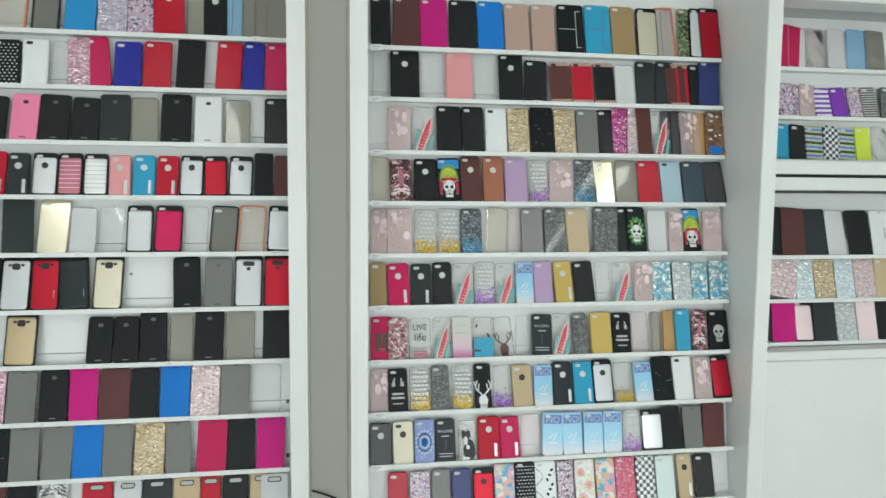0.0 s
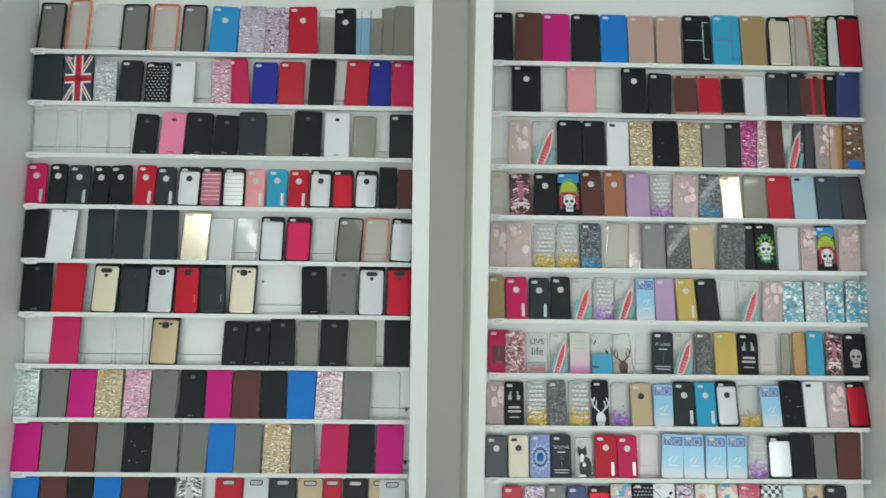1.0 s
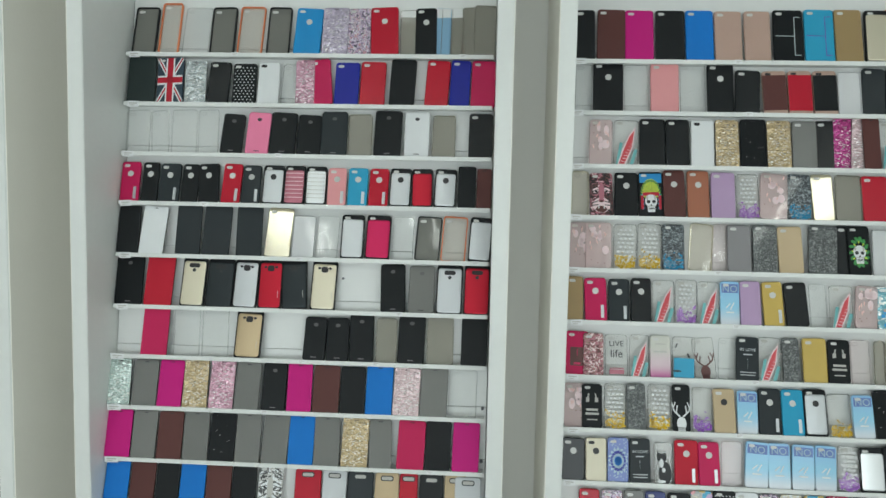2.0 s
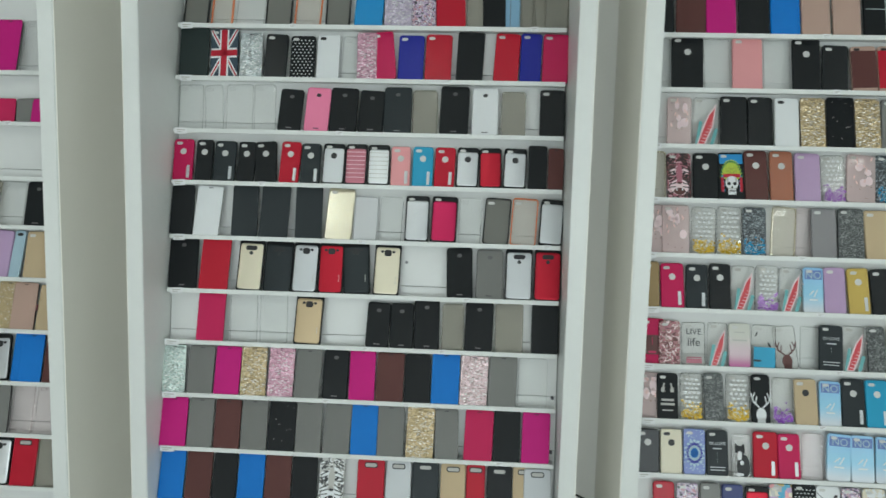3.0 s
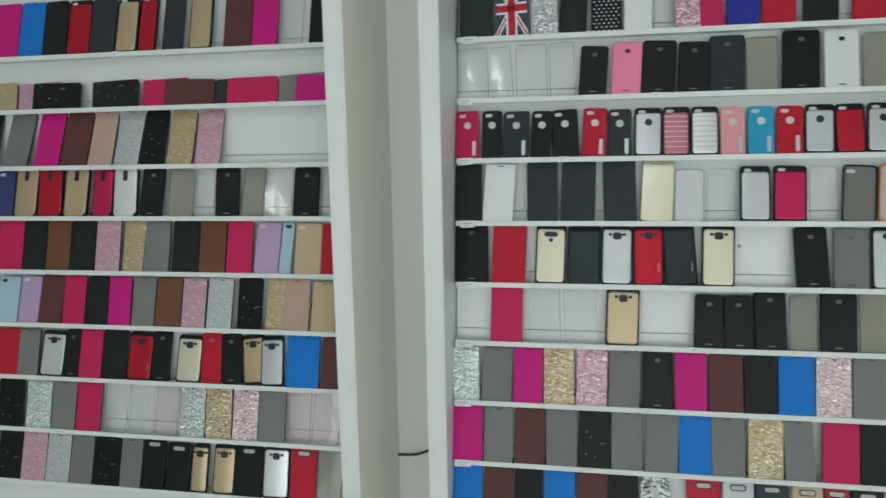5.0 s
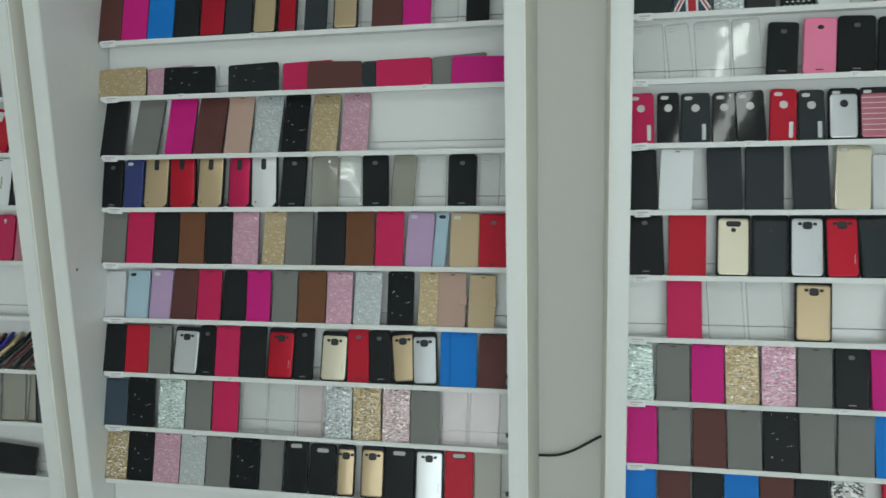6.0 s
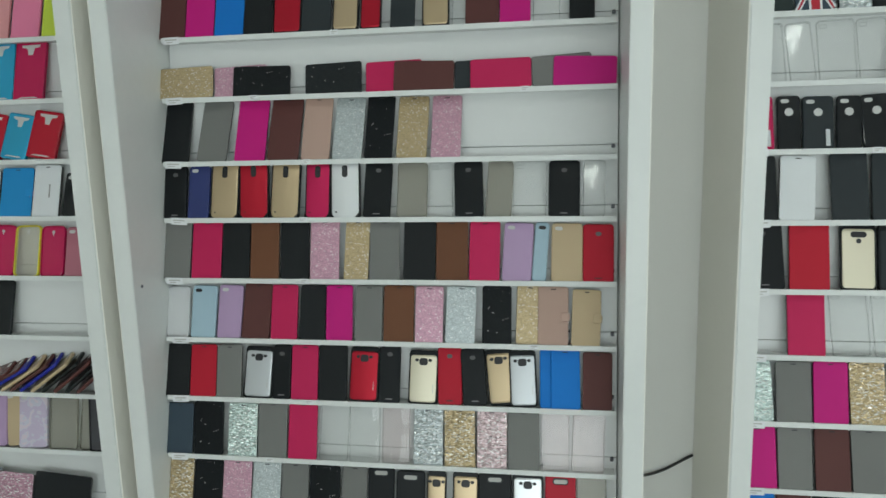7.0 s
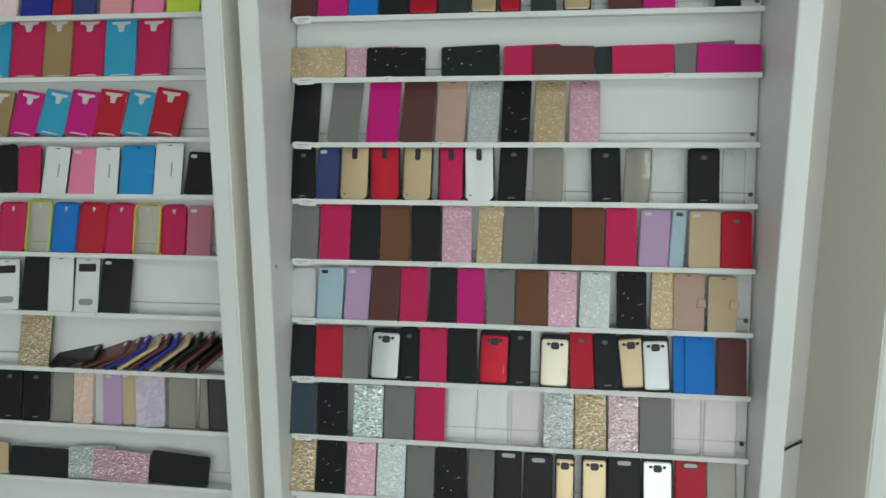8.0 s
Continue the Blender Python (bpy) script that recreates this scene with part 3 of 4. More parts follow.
def phone_case(style, w, h, rng):
    """One case, standing on its foot at the origin, its back facing +z. Returns the object and its thickness."""
    s, c = style[0], style[1:2]
    land = s == "h"
    if land:
        s, c = style[1], style[2]
    word, t, r = WORD.get(c, ""), 0.0085, 0.0085
    if s in "fgGjyv":
        t, r = 0.012, 0.0065
        tone, look_name = SPARK.get(c, INK[c]), word.replace(" ", "_")
        if s not in "gG":
            mat = leather(c)
        elif c in "Kk":
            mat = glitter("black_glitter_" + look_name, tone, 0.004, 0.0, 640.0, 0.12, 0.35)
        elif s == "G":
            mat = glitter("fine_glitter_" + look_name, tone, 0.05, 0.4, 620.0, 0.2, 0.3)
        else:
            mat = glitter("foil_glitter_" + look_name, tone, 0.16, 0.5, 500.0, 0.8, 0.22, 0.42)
        ob = finish("phone_case", slab(w, h, .0035, r, .0014, z=t - .0035), mat)
        part("inner_tray", slab(w - .003, h - .003, t - .0037, r, .001, x=-.0008, y=.001), TRAY, ob, "dark plastic tray behind the cover")
        if not land:
            part("speaker_slot", flat([rect(0, h - .006, .011, .0022)], t + .0003), HOLE, ob)
        tagged(ob, f"{word} {'glittering' if s in 'gG' else 'leatherette'} flip phone case standing on the shelf")
        if land:
            tagged(ob, f"{word} {'glittering' if s in 'gG' else 'leatherette'} flip phone case lying on its side")
        if s == "j":
            part("clasp", slab(.019, .019, .004, .002, .0008, x=w / 2 - .007, y=h * .42, z=t - .0005), leather(c), ob)
            part("clasp_seam", ring_at(w / 2 - .007, h * .42 + .0095, .0205, .0205, .0012, t + .0006), ink("L" if c == "T" else "i"), ob)
            tagged(ob, f"{word} wallet phone case closed with a clasp")
        if s == "y":
            part("card_slot", flat([rect(w * .12, h * .5, .0035, .034)], t + .0004), varied("slot_grey", (.3, .3, .28), .5, bump=0), ob)
            tagged(ob, "white wallet phone case standing open with a card slot")
        if s == "v":
            part("view_window", slab(w * .72, .02, .0012, .002, .0003, y=h - .036, z=t), HOLE, ob, "dark glossy window")
            part("thumb_opening", flat([outline_at(0, h * .2, w * .6, .017)], t + .0003), varied("slot_grey", (.3, .3, .28), .5, bump=0), ob)
            tagged(ob, "white flip phone case with a dark view window")
    elif s == "c":
        mats = dict(c=((.99, .995, .99), .97), s=((.62, .6, .53), .68), k=((.1, .1, .11), .3), w=((.9, .91, .92), .35), p=((.98, .93, .93), .94), g=((.95, .92, .86), .88), b=((.35, .62, .85), .3),
                    a=((.74, .86, .84), .35), O=((.78, .5, .22), .4))
        tint, see = mats[c]
        names = dict(c="clear", s="smoky grey", k="smoky black", w="milky white", p="pinkish clear", g="golden clear", b="pale blue", a="pale mint", O="amber")
        t = .0075
        ob = finish("phone_case", slab(w - .003, h - .003, .0025, r, .0008, y=.0015), clear_plastic("case_film_" + names[c].replace(" ", "_"), tint, see))
        part("rim", ring_frame(w, h, t, r, .0018), plastic("X"), ob, "bright gold rim") if c == "g" else part("rim", ring_frame(w, h, t, r, .0011), clear_plastic("case_rim_" + names[c].replace(" ", "_"), tint, see * .9, skinned=False), ob, "thicker clear rim")
        part("camera_opening", ring_at(-w / 2 + .015, h - .012, .017, .009, .0012, .0026), clear_plastic("case_rim_" + names[c].replace(" ", "_"), [v * .97 for v in tint], see * .85, skinned=False), ob)
        tagged(ob, f"{names[c]} see-through plastic phone case leaning on the board")
    elif s == "b":
        t = .009
        see, tint = (.4, (.3, .3, .27)) if c in "K" else (.82, (.93, .91, .87))
        ob = finish("phone_case", slab(w - .004, h - .004, .003, r, .0008, y=.002), clear_plastic("bumper_back_dark" if c == "K" else "bumper_back_pale", tint, see))
        part("bumper", ring_frame(w, h, t, r, .0028), plastic(c), ob, f"{word} rubber bumper frame")
        part("camera_opening", flat([outline_at(-w / 2 + .016, h - .014, .018, .008)], .0036), BACKING, ob)
        tagged(ob, f"clear phone case with a {word} bumper frame")
    elif s in "aopsqw":
        body = plastic("K")
        ob = finish("phone_case", slab(w, h, t, r), body)
        top, foot = (.014, .008) if s in "aop" else (.011, .006) if s in "sw" else (.001, .002)
        part("plate", domed_plate(w - .004, h - top - foot, foot, t - .001), metal_paint(c), ob, f"{word} hard back plate")
        zt = t + .0029
        if s == "o":
            part("logo_hole", flat([disc(0, h * .7, .0085, n=18)], zt), HOLE, ob)
        if s in "aop":
            part("camera_opening", flat([outline_at(-w / 2 + .016, h - .01, .016, .007)], t + .0003), BACKING, ob)
            part("side_button", slab(.003, .014, .003, .001, .0005, x=w / 2 - .001, y=h * .42, z=t - .003), HOLE, ob)
        if s == "p":
            for i in range(7):
                part("groove", flat([rect(0, h * (.2 + .1 * i), w - .009, .0016)], zt), ink("Q" if c == "i" else "s"), ob)
        if s == "s":
            part("camera_window", slab(.02, .017, .001, .006, .0003, y=h - .035, z=zt - .0004), HOLE, ob)
            for side in (-1, 1):
                part("flash_window", flat([outline_at(side * .0155, h - .023, .009, .007)], zt + .0001), HOLE, ob)
            part("maker_mark", flat([rect(w * .34, h * .3, .0014, .02)], zt), ink("s"), ob)
        if s == "w":
            part("camera_window", slab(.032, .0125, .001, .006, .0003, y=h - .0295, z=zt - .0004), HOLE, ob)
            part("lens_ring", flat([disc(0, h - .037, .0052, n=16)], zt + .0002), HOLE, ob)
            part("lens", flat([disc(0, h - .037, .0034, n=12)], zt + .0004), ink("D"), ob)
        if s == "q":
            part("camera_window", slab(.0135, .028, .001, .005, .0003, y=h - .036, z=zt - .0004), HOLE, ob)
            part("camera_lens", flat([disc(0, h - .016, .004)], zt + .0009), ink("D"), ob)
            for side in (-1, 1):
                part("corner_bumper", flat([[(side * w * .5, 0), (side * w * .5, .016), (side * w * .34, .003), (side * w * .34, 0)][::side]], zt + .0003), plastic("K"), ob, "black bumper corner")
            part("mark", flat([rect(-w * .3, h * .12, .004, .003)], zt), HOLE, ob)
        tagged(ob, f"black armour phone case with a {word} back plate")
    elif s == "e":
        ob = finish("phone_case", slab(w, h, t, r), plastic("r"))
        part("leather_band", slab(w - .0005, h * .8, .0016, .001, .0004, y=h * .1, z=t - .0006), leather(c), ob, f"{word} leatherette back")
        part("camera_opening", flat([outline_at(-w / 2 + .016, h - .009, .016, .007)], t + .0003), HOLE, ob)
        tagged(ob, f"phone case with {word} leatherette back and rose ends")
    elif s == "l":
        ob = finish("phone_case", slab(w, h, t, .006, .002), plastic(c, .22))
        part("rim", ring_frame(w, h, t + .0012, .006, .0034), plastic(c, .12), ob, f"glossy raised {word} rim")
        half = [(.31, -.008), (.29, -.014), (.12, -.017), (.075, -.034)]
        part("camera_opening", flat([[(-u * w, h + v) for u, v in half] + [(u * w, h + v) for u, v in half[::-1]]], t + .0003), BACKING, ob)
        part("foot_notch", flat([[(-w * .34, .006), (w * .34, .006), (w * .24, .0095), (-w * .24, .0095)]], t + .0004), BACKING, ob)
        tagged(ob, f"{word} hard plastic phone case with T-shaped opening")
    elif s == "u":
        clear = c in "ly"
        ob = finish("phone_case", slab(w - .003, h - .003, .007, .013, .0025, y=.0015), clear_plastic("gel_clear", (.95, .93, .86), .85) if clear else clear_plastic("gel_" + word.replace(" ", "_"), [min(1, v * 1.1) for v in INK[c]], .1))
        part("rim", ring_frame(w, h, .0095, .0135, .0026), clear_plastic("gel_rim_" + word.replace(" ", "_"), [min(1, v * 1.15) for v in INK[c]], .12), ob, f"thick {word} gel rim")
        part("camera_opening", flat([[(0, h - .026), (.0042, h - .016), (.003, h - .012), (-.003, h - .012), (-.0042, h - .016)]], .0073), BACKING, ob)
        tagged(ob, f"{'clear' if clear else word} soft gel phone case with {word} rim")
    elif s == "x":
        kind = style[1:]
        ob = finish("phone_case", slab(w, h, t, r), art_base(kind))
        art(kind, w, h, t, ob, rng)
        part("camera_opening", flat([outline_at(-w / 2 + .015, h - .011, .016, .0075)], t + .0016), BACKING if kind not in ("pink", "leaf", "cloud") else ink("s"), ob)
        tagged(ob, ART_WORDS[kind])
    else:  # t, r, k, m, d: moulded plastic shells
        t = .009
        ob = finish("phone_case", slab(w, h, t, r, .0025), plastic(c, .05 if s == "r" and c in "Kb" else .26 if s in "tr" else .36))
        if s == "z":
            part("opening_rim", slab(.036, .0145, .0012, .006, .0004, y=h - .0225, z=t - .0004), plastic("D"), ob, "dark raised rim of the opening")
            part("camera_opening", flat([outline_at(0, h - .0152, .031, .0095)], t + .0011), ink("s"), ob)
            tagged(ob, f"{word} phone case with a wide camera opening")
        elif s == "m":
            part("camera_opening", flat([outline_at(0, h - .022, .013, .0095)], t + .0003), DIM_BACKING if c in "KDRHG" else HOLE, ob)
            part("foot_slot", flat([rect(0, .011, .016, .0022)], t + .0003), HOLE if c not in "KD" else ink("g"), ob)
            tagged(ob, f"{word} rubber phone case with a central camera opening")
        else:
            part("camera_opening", flat([outline_at(-w / 2 + .016, h - .0125, .017, .0085)], t + .0003), BACKING if c not in "WEc" else HOLE, ob)
            tagged(ob, f"{word} smooth plastic phone case leaning on the board")
        if s in "rk":
            part("logo_hole", flat([disc(0, h * .7, .0088, n=18)], t + .0003), BACKING if c not in "ET" else HOLE, ob)
            tagged(ob, f"{word} plastic phone case with a round logo hole")
        if s == "k":
            part("kickstand", slab(.0085, .036, .0016, .0015, .0004, x=w * .29, y=h * .08, z=t - .0002), metal_paint("S"), ob, "silver fold-out stand")
            tagged(ob, f"{word} phone case with logo hole and stand")
        if s == "d":
            lc = "a" if c == "K" else "v"
            part("line_print", flat([rect(-w * .12, h * .5, w * .64, .0016), rect(w * .2, h * .5, .0016, h * .72), rect(w * .3, h * .86, w * .2, .0016), rect(w * .3, h * .14, w * .2, .0016)], t + .0003), ink(lc), ob)
            tagged(ob, f"{word} phone case with thin coloured lines")
    ob.name = KIND.get(s, "phone_case")
    tagged(ob, category=KIND.get(s, "phone_case").replace("_phone", "").replace("_", " "))
    return ob, t


def outline_at(x, y, w, h):
    return [(x + px, y - h / 2 + py) for px, py in outline(w, h, h * .5, 4)]


def ring_at(x, y, w, h, wide, t):
    bm = ring_frame(w, h, t, h * .45, wide)
    for v in bm.verts:
        v.co.x += x
        v.co.y += y - h / 2
    return bm


# ---- the room ----
FRONT, WALL = 1.956, 2.337      # the bays' front edges, the wall behind them
LIP_Y, LIP_K = 2.080, 0.132     # shelf lips: y = LIP_Y + LIP_K * (z - 1.2), so the boards lean back
LIP_H, BACK = 0.012, 0.046
ROOM = (-5.2, 3.4, -3.2)


def lip_y(z):
    return LIP_Y + LIP_K * (z - 1.2)


def setting(name, bm, material, label):
    return tagged(finish(name, bm, material), label, kind="structure")


X0, X1, Y0 = ROOM
setting("wall_north", block(X0 - .15, X1 + .15, WALL, WALL + .15, 0, CEIL, 0), WALL_PAINT, "painted beige wall behind the display bays")
setting("wall_west", block(X0 - .15, X0, Y0, WALL, 0, CEIL, 0), WALL_PAINT, "painted beige side wall of the shop")
setting("wall_east", block(X1, X1 + .15, Y0, WALL, 0, CEIL, 0), WALL_PAINT, "painted beige side wall of the shop")
FLOOR = varied("floor_tile", (.62, .61, .58), 0.25, grain=30, bump=0.02, spread=0.06)
setting("floor", block(X0 - .15, X1 + .15, Y0 - .15, WALL + .15, -.12, 0, 0), FLOOR, "pale grey shop floor")
setting("ceiling", block(X0 - .15, X1 + .15, Y0 - .15, WALL + .15, CEIL, CEIL + .12, 0), CEILING_PAINT, "white painted shop ceiling")
WIN = (-3.2, 3.2, 0.25, 1.95)
MID = (WIN[0] + WIN[1]) / 2
south = [block(X0 - .15, WIN[0], Y0 - .15, Y0, 0, CEIL, 0), block(WIN[1], X1 + .15, Y0 - .15, Y0, 0, CEIL, 0),
         block(WIN[0], WIN[1], Y0 - .15, Y0, 0, WIN[2], 0), block(WIN[0], WIN[1], Y0 - .15, Y0, WIN[3], CEIL, 0)]
for bm in south:
    setting("wall_south", bm, WALL_PAINT, "painted wall round the shop front window")
window = tagged(new("window_1"), "plain shop front window", kind="structure")
for a, b in ((WIN[0], WIN[0] + .06), (MID - .03, MID + .03), (WIN[1] - .06, WIN[1])):
    part("window_frame", block(a, b, Y0 - .1, Y0 - .04, WIN[2], WIN[3]), WHITE_BOARD, window)
glass, gnt, gp = nodes_of("window_glass")
gp.inputs["Transmission Weight"].default_value, gp.inputs["Roughness"].default_value = 1.0, 0.0
MATS["window_glass"] = glass
for a, b in ((WIN[0] + .06, MID - .03), (MID + .03, WIN[1] - .06)):
    part("pane", block(a, b, Y0 - .075, Y0 - .069, WIN[2], WIN[3], 0), glass, window).visible_shadow = False
DIFFUSER = varied("lamp_diffuser", (.85, .87, .87), 0.5, bump=0.0)
DIFFUSER.node_tree.nodes["Principled BSDF"].inputs["Emission Color"].default_value = (.9, 1, .93, 1)
DIFFUSER.node_tree.nodes["Principled BSDF"].inputs["Emission Strength"].default_value = 26.0
for px, py in PANELS:
    lamp = tagged(new("ceiling_light"), "long white lit ceiling tube fitting", "ceiling light", "ceiling lights")
    lamp.location = (px, py, CEIL)
    part("frame", block(-.085, .085, -.83, .83, -.03, 0, .004), WHITE_BOARD, lamp)
    part("diffuser", block(-.022, .022, -.81, .81, -.052, -.0305, .006), DIFFUSER, lamp, "glowing frosted diffuser")


# ---- the display bays ----
BAYS = {"A": (0.112, 1.203), "B": (-1.171, -0.088), "C": (-2.520, -1.431), "D": (-3.730, -2.647)}
SHELVES = dict(A=(1.897, 1.752, 1.603, 1.461, 1.316, 1.173, 1.025, 0.883, 0.742, 0.598),
               B=(1.905, 1.760, 1.615, 1.473, 1.324, 1.178, 1.038, 0.895, 0.750, 0.606),
               C=(1.765, 1.622, 1.470, 1.335, 1.191, 1.048, 0.905, 0.763, 0.620),
               D=(1.784, 1.632, 1.483, 1.342, 1.193, 1.043, 0.899, 0.756, 0.611),
               E=(1.880, 1.729, 1.595, 1.302, 1.170, 1.041))
STILE, TOP, PLINTH = 0.042, 2.32, 0.46


def skewed(x0, x1, z0, z1, off0, off1):
    """A board that leans with the shelves, between two offsets behind the lips."""
    bm = bmesh.new()
    bmesh.ops.create_cube(bm, size=1)
    for v in bm.verts:
        z = z0 if v.co.z < 0 else z1
        v.co = Vector((x0 if v.co.x < 0 else x1, lip_y(z) + (off0 if v.co.y < 0 else off1), z))
    bmesh.ops.bevel(bm, geom=list(bm.edges), offset=.0008, segments=1, affect="EDGES")
    return bm


def display_bay(bay, zs):
    x0, x1 = BAYS[bay]
    ob = tagged(new("display_bay"), "white open display bay with leaning slat back and narrow shelves", "display shelf", "display bays along the wall")
    ob.location = (0, 0, 0)
    part("side_panel", block(x0 - STILE, x0, FRONT, WALL - .002, 0, TOP, .002), WHITE_BOARD, ob)
    part("side_panel", block(x1, x1 + STILE, FRONT, WALL - .002, 0, TOP, .002), WHITE_BOARD, ob)
    for a in (x0 - STILE - .0025, x1 + STILE):
        part("outer_cladding", block(a, a + .0025, FRONT + .003, WALL - .002, 0, TOP - .001, 0), CLADDING, ob, "beige painted outer face")
    part("top_panel", block(x0, x1, FRONT + .004, WALL - .002, TOP - .03, TOP - .001), WHITE_BOARD, ob)
    part("plinth", block(x0, x1, FRONT + .006, WALL - .01, 0, PLINTH), WHITE_BOARD, ob)
    # slats, with a narrow metal-lined groove a finger above each shelf
    gap = .0006 if bay == "A" else .0014
    cuts = [PLINTH + .002] + [z + .019 for z in zs[::-1]] + [TOP - .032]
    for a, b in zip(cuts, cuts[1:]):
        part("back_slat", skewed(x0 + .002, x1 - .002, a + gap * .6, b - gap * .4, BACK, BACK + .016), WHITE_SLAT, ob)
    part("groove_lining", skewed(x0 + .003, x1 - .003, PLINTH + .004, TOP - .034, BACK + .017, BACK + .022), GROOVE, ob)
    for z in zs:
        y = lip_y(z)
        shelf = part("shelf", block(x0 + .007, x1 - .008, y + .004, y + BACK + .004, z - LIP_H + .001, z - LIP_H + .005, .0005), WHITE_BOARD, ob)
        part("lip", block(x0 + .006, x1 - .007, y, y + .0035, z - LIP_H, z, .0008), WHITE_BOARD, shelf)
        if bay in "BC":
            part("end_clip", block(x1 - .017, x1 - .009, y + BACK - .006, y + BACK + .002, z + .012, z + .021, .001), CLIP, shelf, "small dark metal clip")
    return ob


for bay in "ABCD":
    display_bay(bay, SHELVES[bay])


def corner_bay():
    """The bay at the end: two stacked modules over a plain white cupboard front."""
    x0, x1 = 1.249, 2.33
    ob = tagged(new("display_bay"), "white two-part display bay over a plain white cupboard front", "display shelf", "display bays along the wall")
    part("side_panel", block(x1, x1 + STILE, FRONT, WALL - .002, 0, TOP, .002), WHITE_BOARD, ob)
    part("side_panel", block(x0 - .003, x0 + .012, FRONT + .02, WALL - .002, 0, TOP, .001), WHITE_BOARD, ob)
    part("top_panel", block(x0 + .013, x1, FRONT + .004, WALL - .002, TOP - .03, TOP - .001), WHITE_BOARD, ob)
    for a, b, y in ((2.105, 2.2, 2.06), (2.05, 2.09, 2.05), (1.547, 1.585, 2.02), (1.50, 1.537, 2.02), (1.0, 1.026, 2.0)):
        part("fascia", block(x0 + .013, x1, y, y + .1, a, b), WHITE_BOARD, ob)
    zs = SHELVES["E"]
    for a, b in ((1.03, 1.49), (1.59, 2.045), (2.205, TOP - .032)):
        part("back_slat", skewed(x0 + .013, x1 - .002, a, b, BACK, BACK + .016), WHITE_SLAT, ob)
    # solid strips set in the gaps, coloured darker to stand for the shade there
    part("shadow_gap", block(x0 + .014, x1, 2.05, 2.06, 1.5375, 1.5465, 0), HOLE, ob)
    part("shadow_gap", block(x0 + .014, x1, 2.075, 2.085, 2.091, 2.104, 0), GROOVE, ob)
    part("cupboard_front", block(x0 + .013, x1, 2.004, 2.022, .08, .998, .002), WHITE_BOARD, ob, "plain glossy white cupboard front")
    part("plinth", block(x0 + .013, x1, 2.04, 2.06, 0, .08), WHITE_BOARD, ob)
    for z in zs:
        y = lip_y(z)
        shelf = part("shelf", block(x0 + .013, x1 - .003, y + .004, y + BACK + .004, z - LIP_H + .001, z - LIP_H + .005, .0005), WHITE_BOARD, ob)
        part("lip", block(x0 + .013, x1 - .003, y, y + .0035, z - LIP_H, z, .0008), WHITE_BOARD, shelf)
    return ob


corner_bay()
setting("trim", block(BAYS["D"][1] + STILE + .002, BAYS["C"][0] - STILE - .002, FRONT + .13, FRONT + .15, 0, TOP - .002, .001), WALL_PAINT, "beige painted filler strip between two bays")

# a thin black cable hanging across the wall between two bays
cu = bpy.data.curves.new("cable", "CURVE")
cu.dimensions, cu.bevel_depth, cu.bevel_resolution = "3D", 0.0035, 3
sp = cu.splines.new("BEZIER")
sp.bezier_points.add(2)
for bp, co in zip(sp.bezier_points, ((-1.389, 2.325, .611), (-1.325, 2.327, .617), (-1.216, 2.329, .676))):
    bp.co, bp.handle_left_type, bp.handle_right_type = co, "AUTO", "AUTO"
cu.materials.append(CABLE)
tagged(new("cable", cu), "thin black cable slung between two white bays", "cable")

cu = bpy.data.curves.new("cable", "CURVE")
cu.dimensions, cu.bevel_depth, cu.bevel_resolution = "3D", 0.003, 3
sp = cu.splines.new("BEZIER")
sp.bezier_points.add(2)
for bp, co in zip(sp.bezier_points, ((-.046, 2.326, .551), (-.02, 2.328, .541), (.066, 2.33, .503))):
    bp.co, bp.handle_left_type, bp.handle_right_type = co, "AUTO", "AUTO"
cu.materials.append(CABLE)
tagged(new("cable", cu), "thin black cable drooping between two white bays", "cable")


def screw(x, y, z, turn, label):
    ob = finish("screw", slab(.008, .008, .002, .004, .0006), varied("screw_steel", (.25, .25, .26), .35, metal=.8, bump=0.0))
    part("slot", flat([rect(0, .004, .006, .0012)], .0022), HOLE, ob)
    ob.matrix_world = Matrix.Translation((x, y, z)) @ turn
    tagged(ob, label, "screw")


screw(-2.5199, 1.988, 1.186, pose(0, 0, 0, 90, 0, 90), "small steel screw in the white side panel")
screw(-0.510, lip_y(1.258) + BACK - .0005, 1.258, pose(0, 0, 0, 82, 0, 0), "small steel screw standing in the white back board")

# ---- the cases, shelf by shelf ----
LEFT = dict(A=.112, B=-1.171, C=-2.520, D=-3.730, E=1.245)
rng = random.Random(7)


def stand(ob, x, z, tilt, lean, deep, turn=0.0):
    """Put a case on the shelf whose lip is at z, leaning back against the board."""
    base = z - LIP_H + .0052
    ob.matrix_world = Matrix.Translation((x, lip_y(z) + .0145 + deep, base)) @ pose(0, 0, 0, 90 - tilt, 0, 0) @ pose(0, 0, 0, 0, turn, -lean)


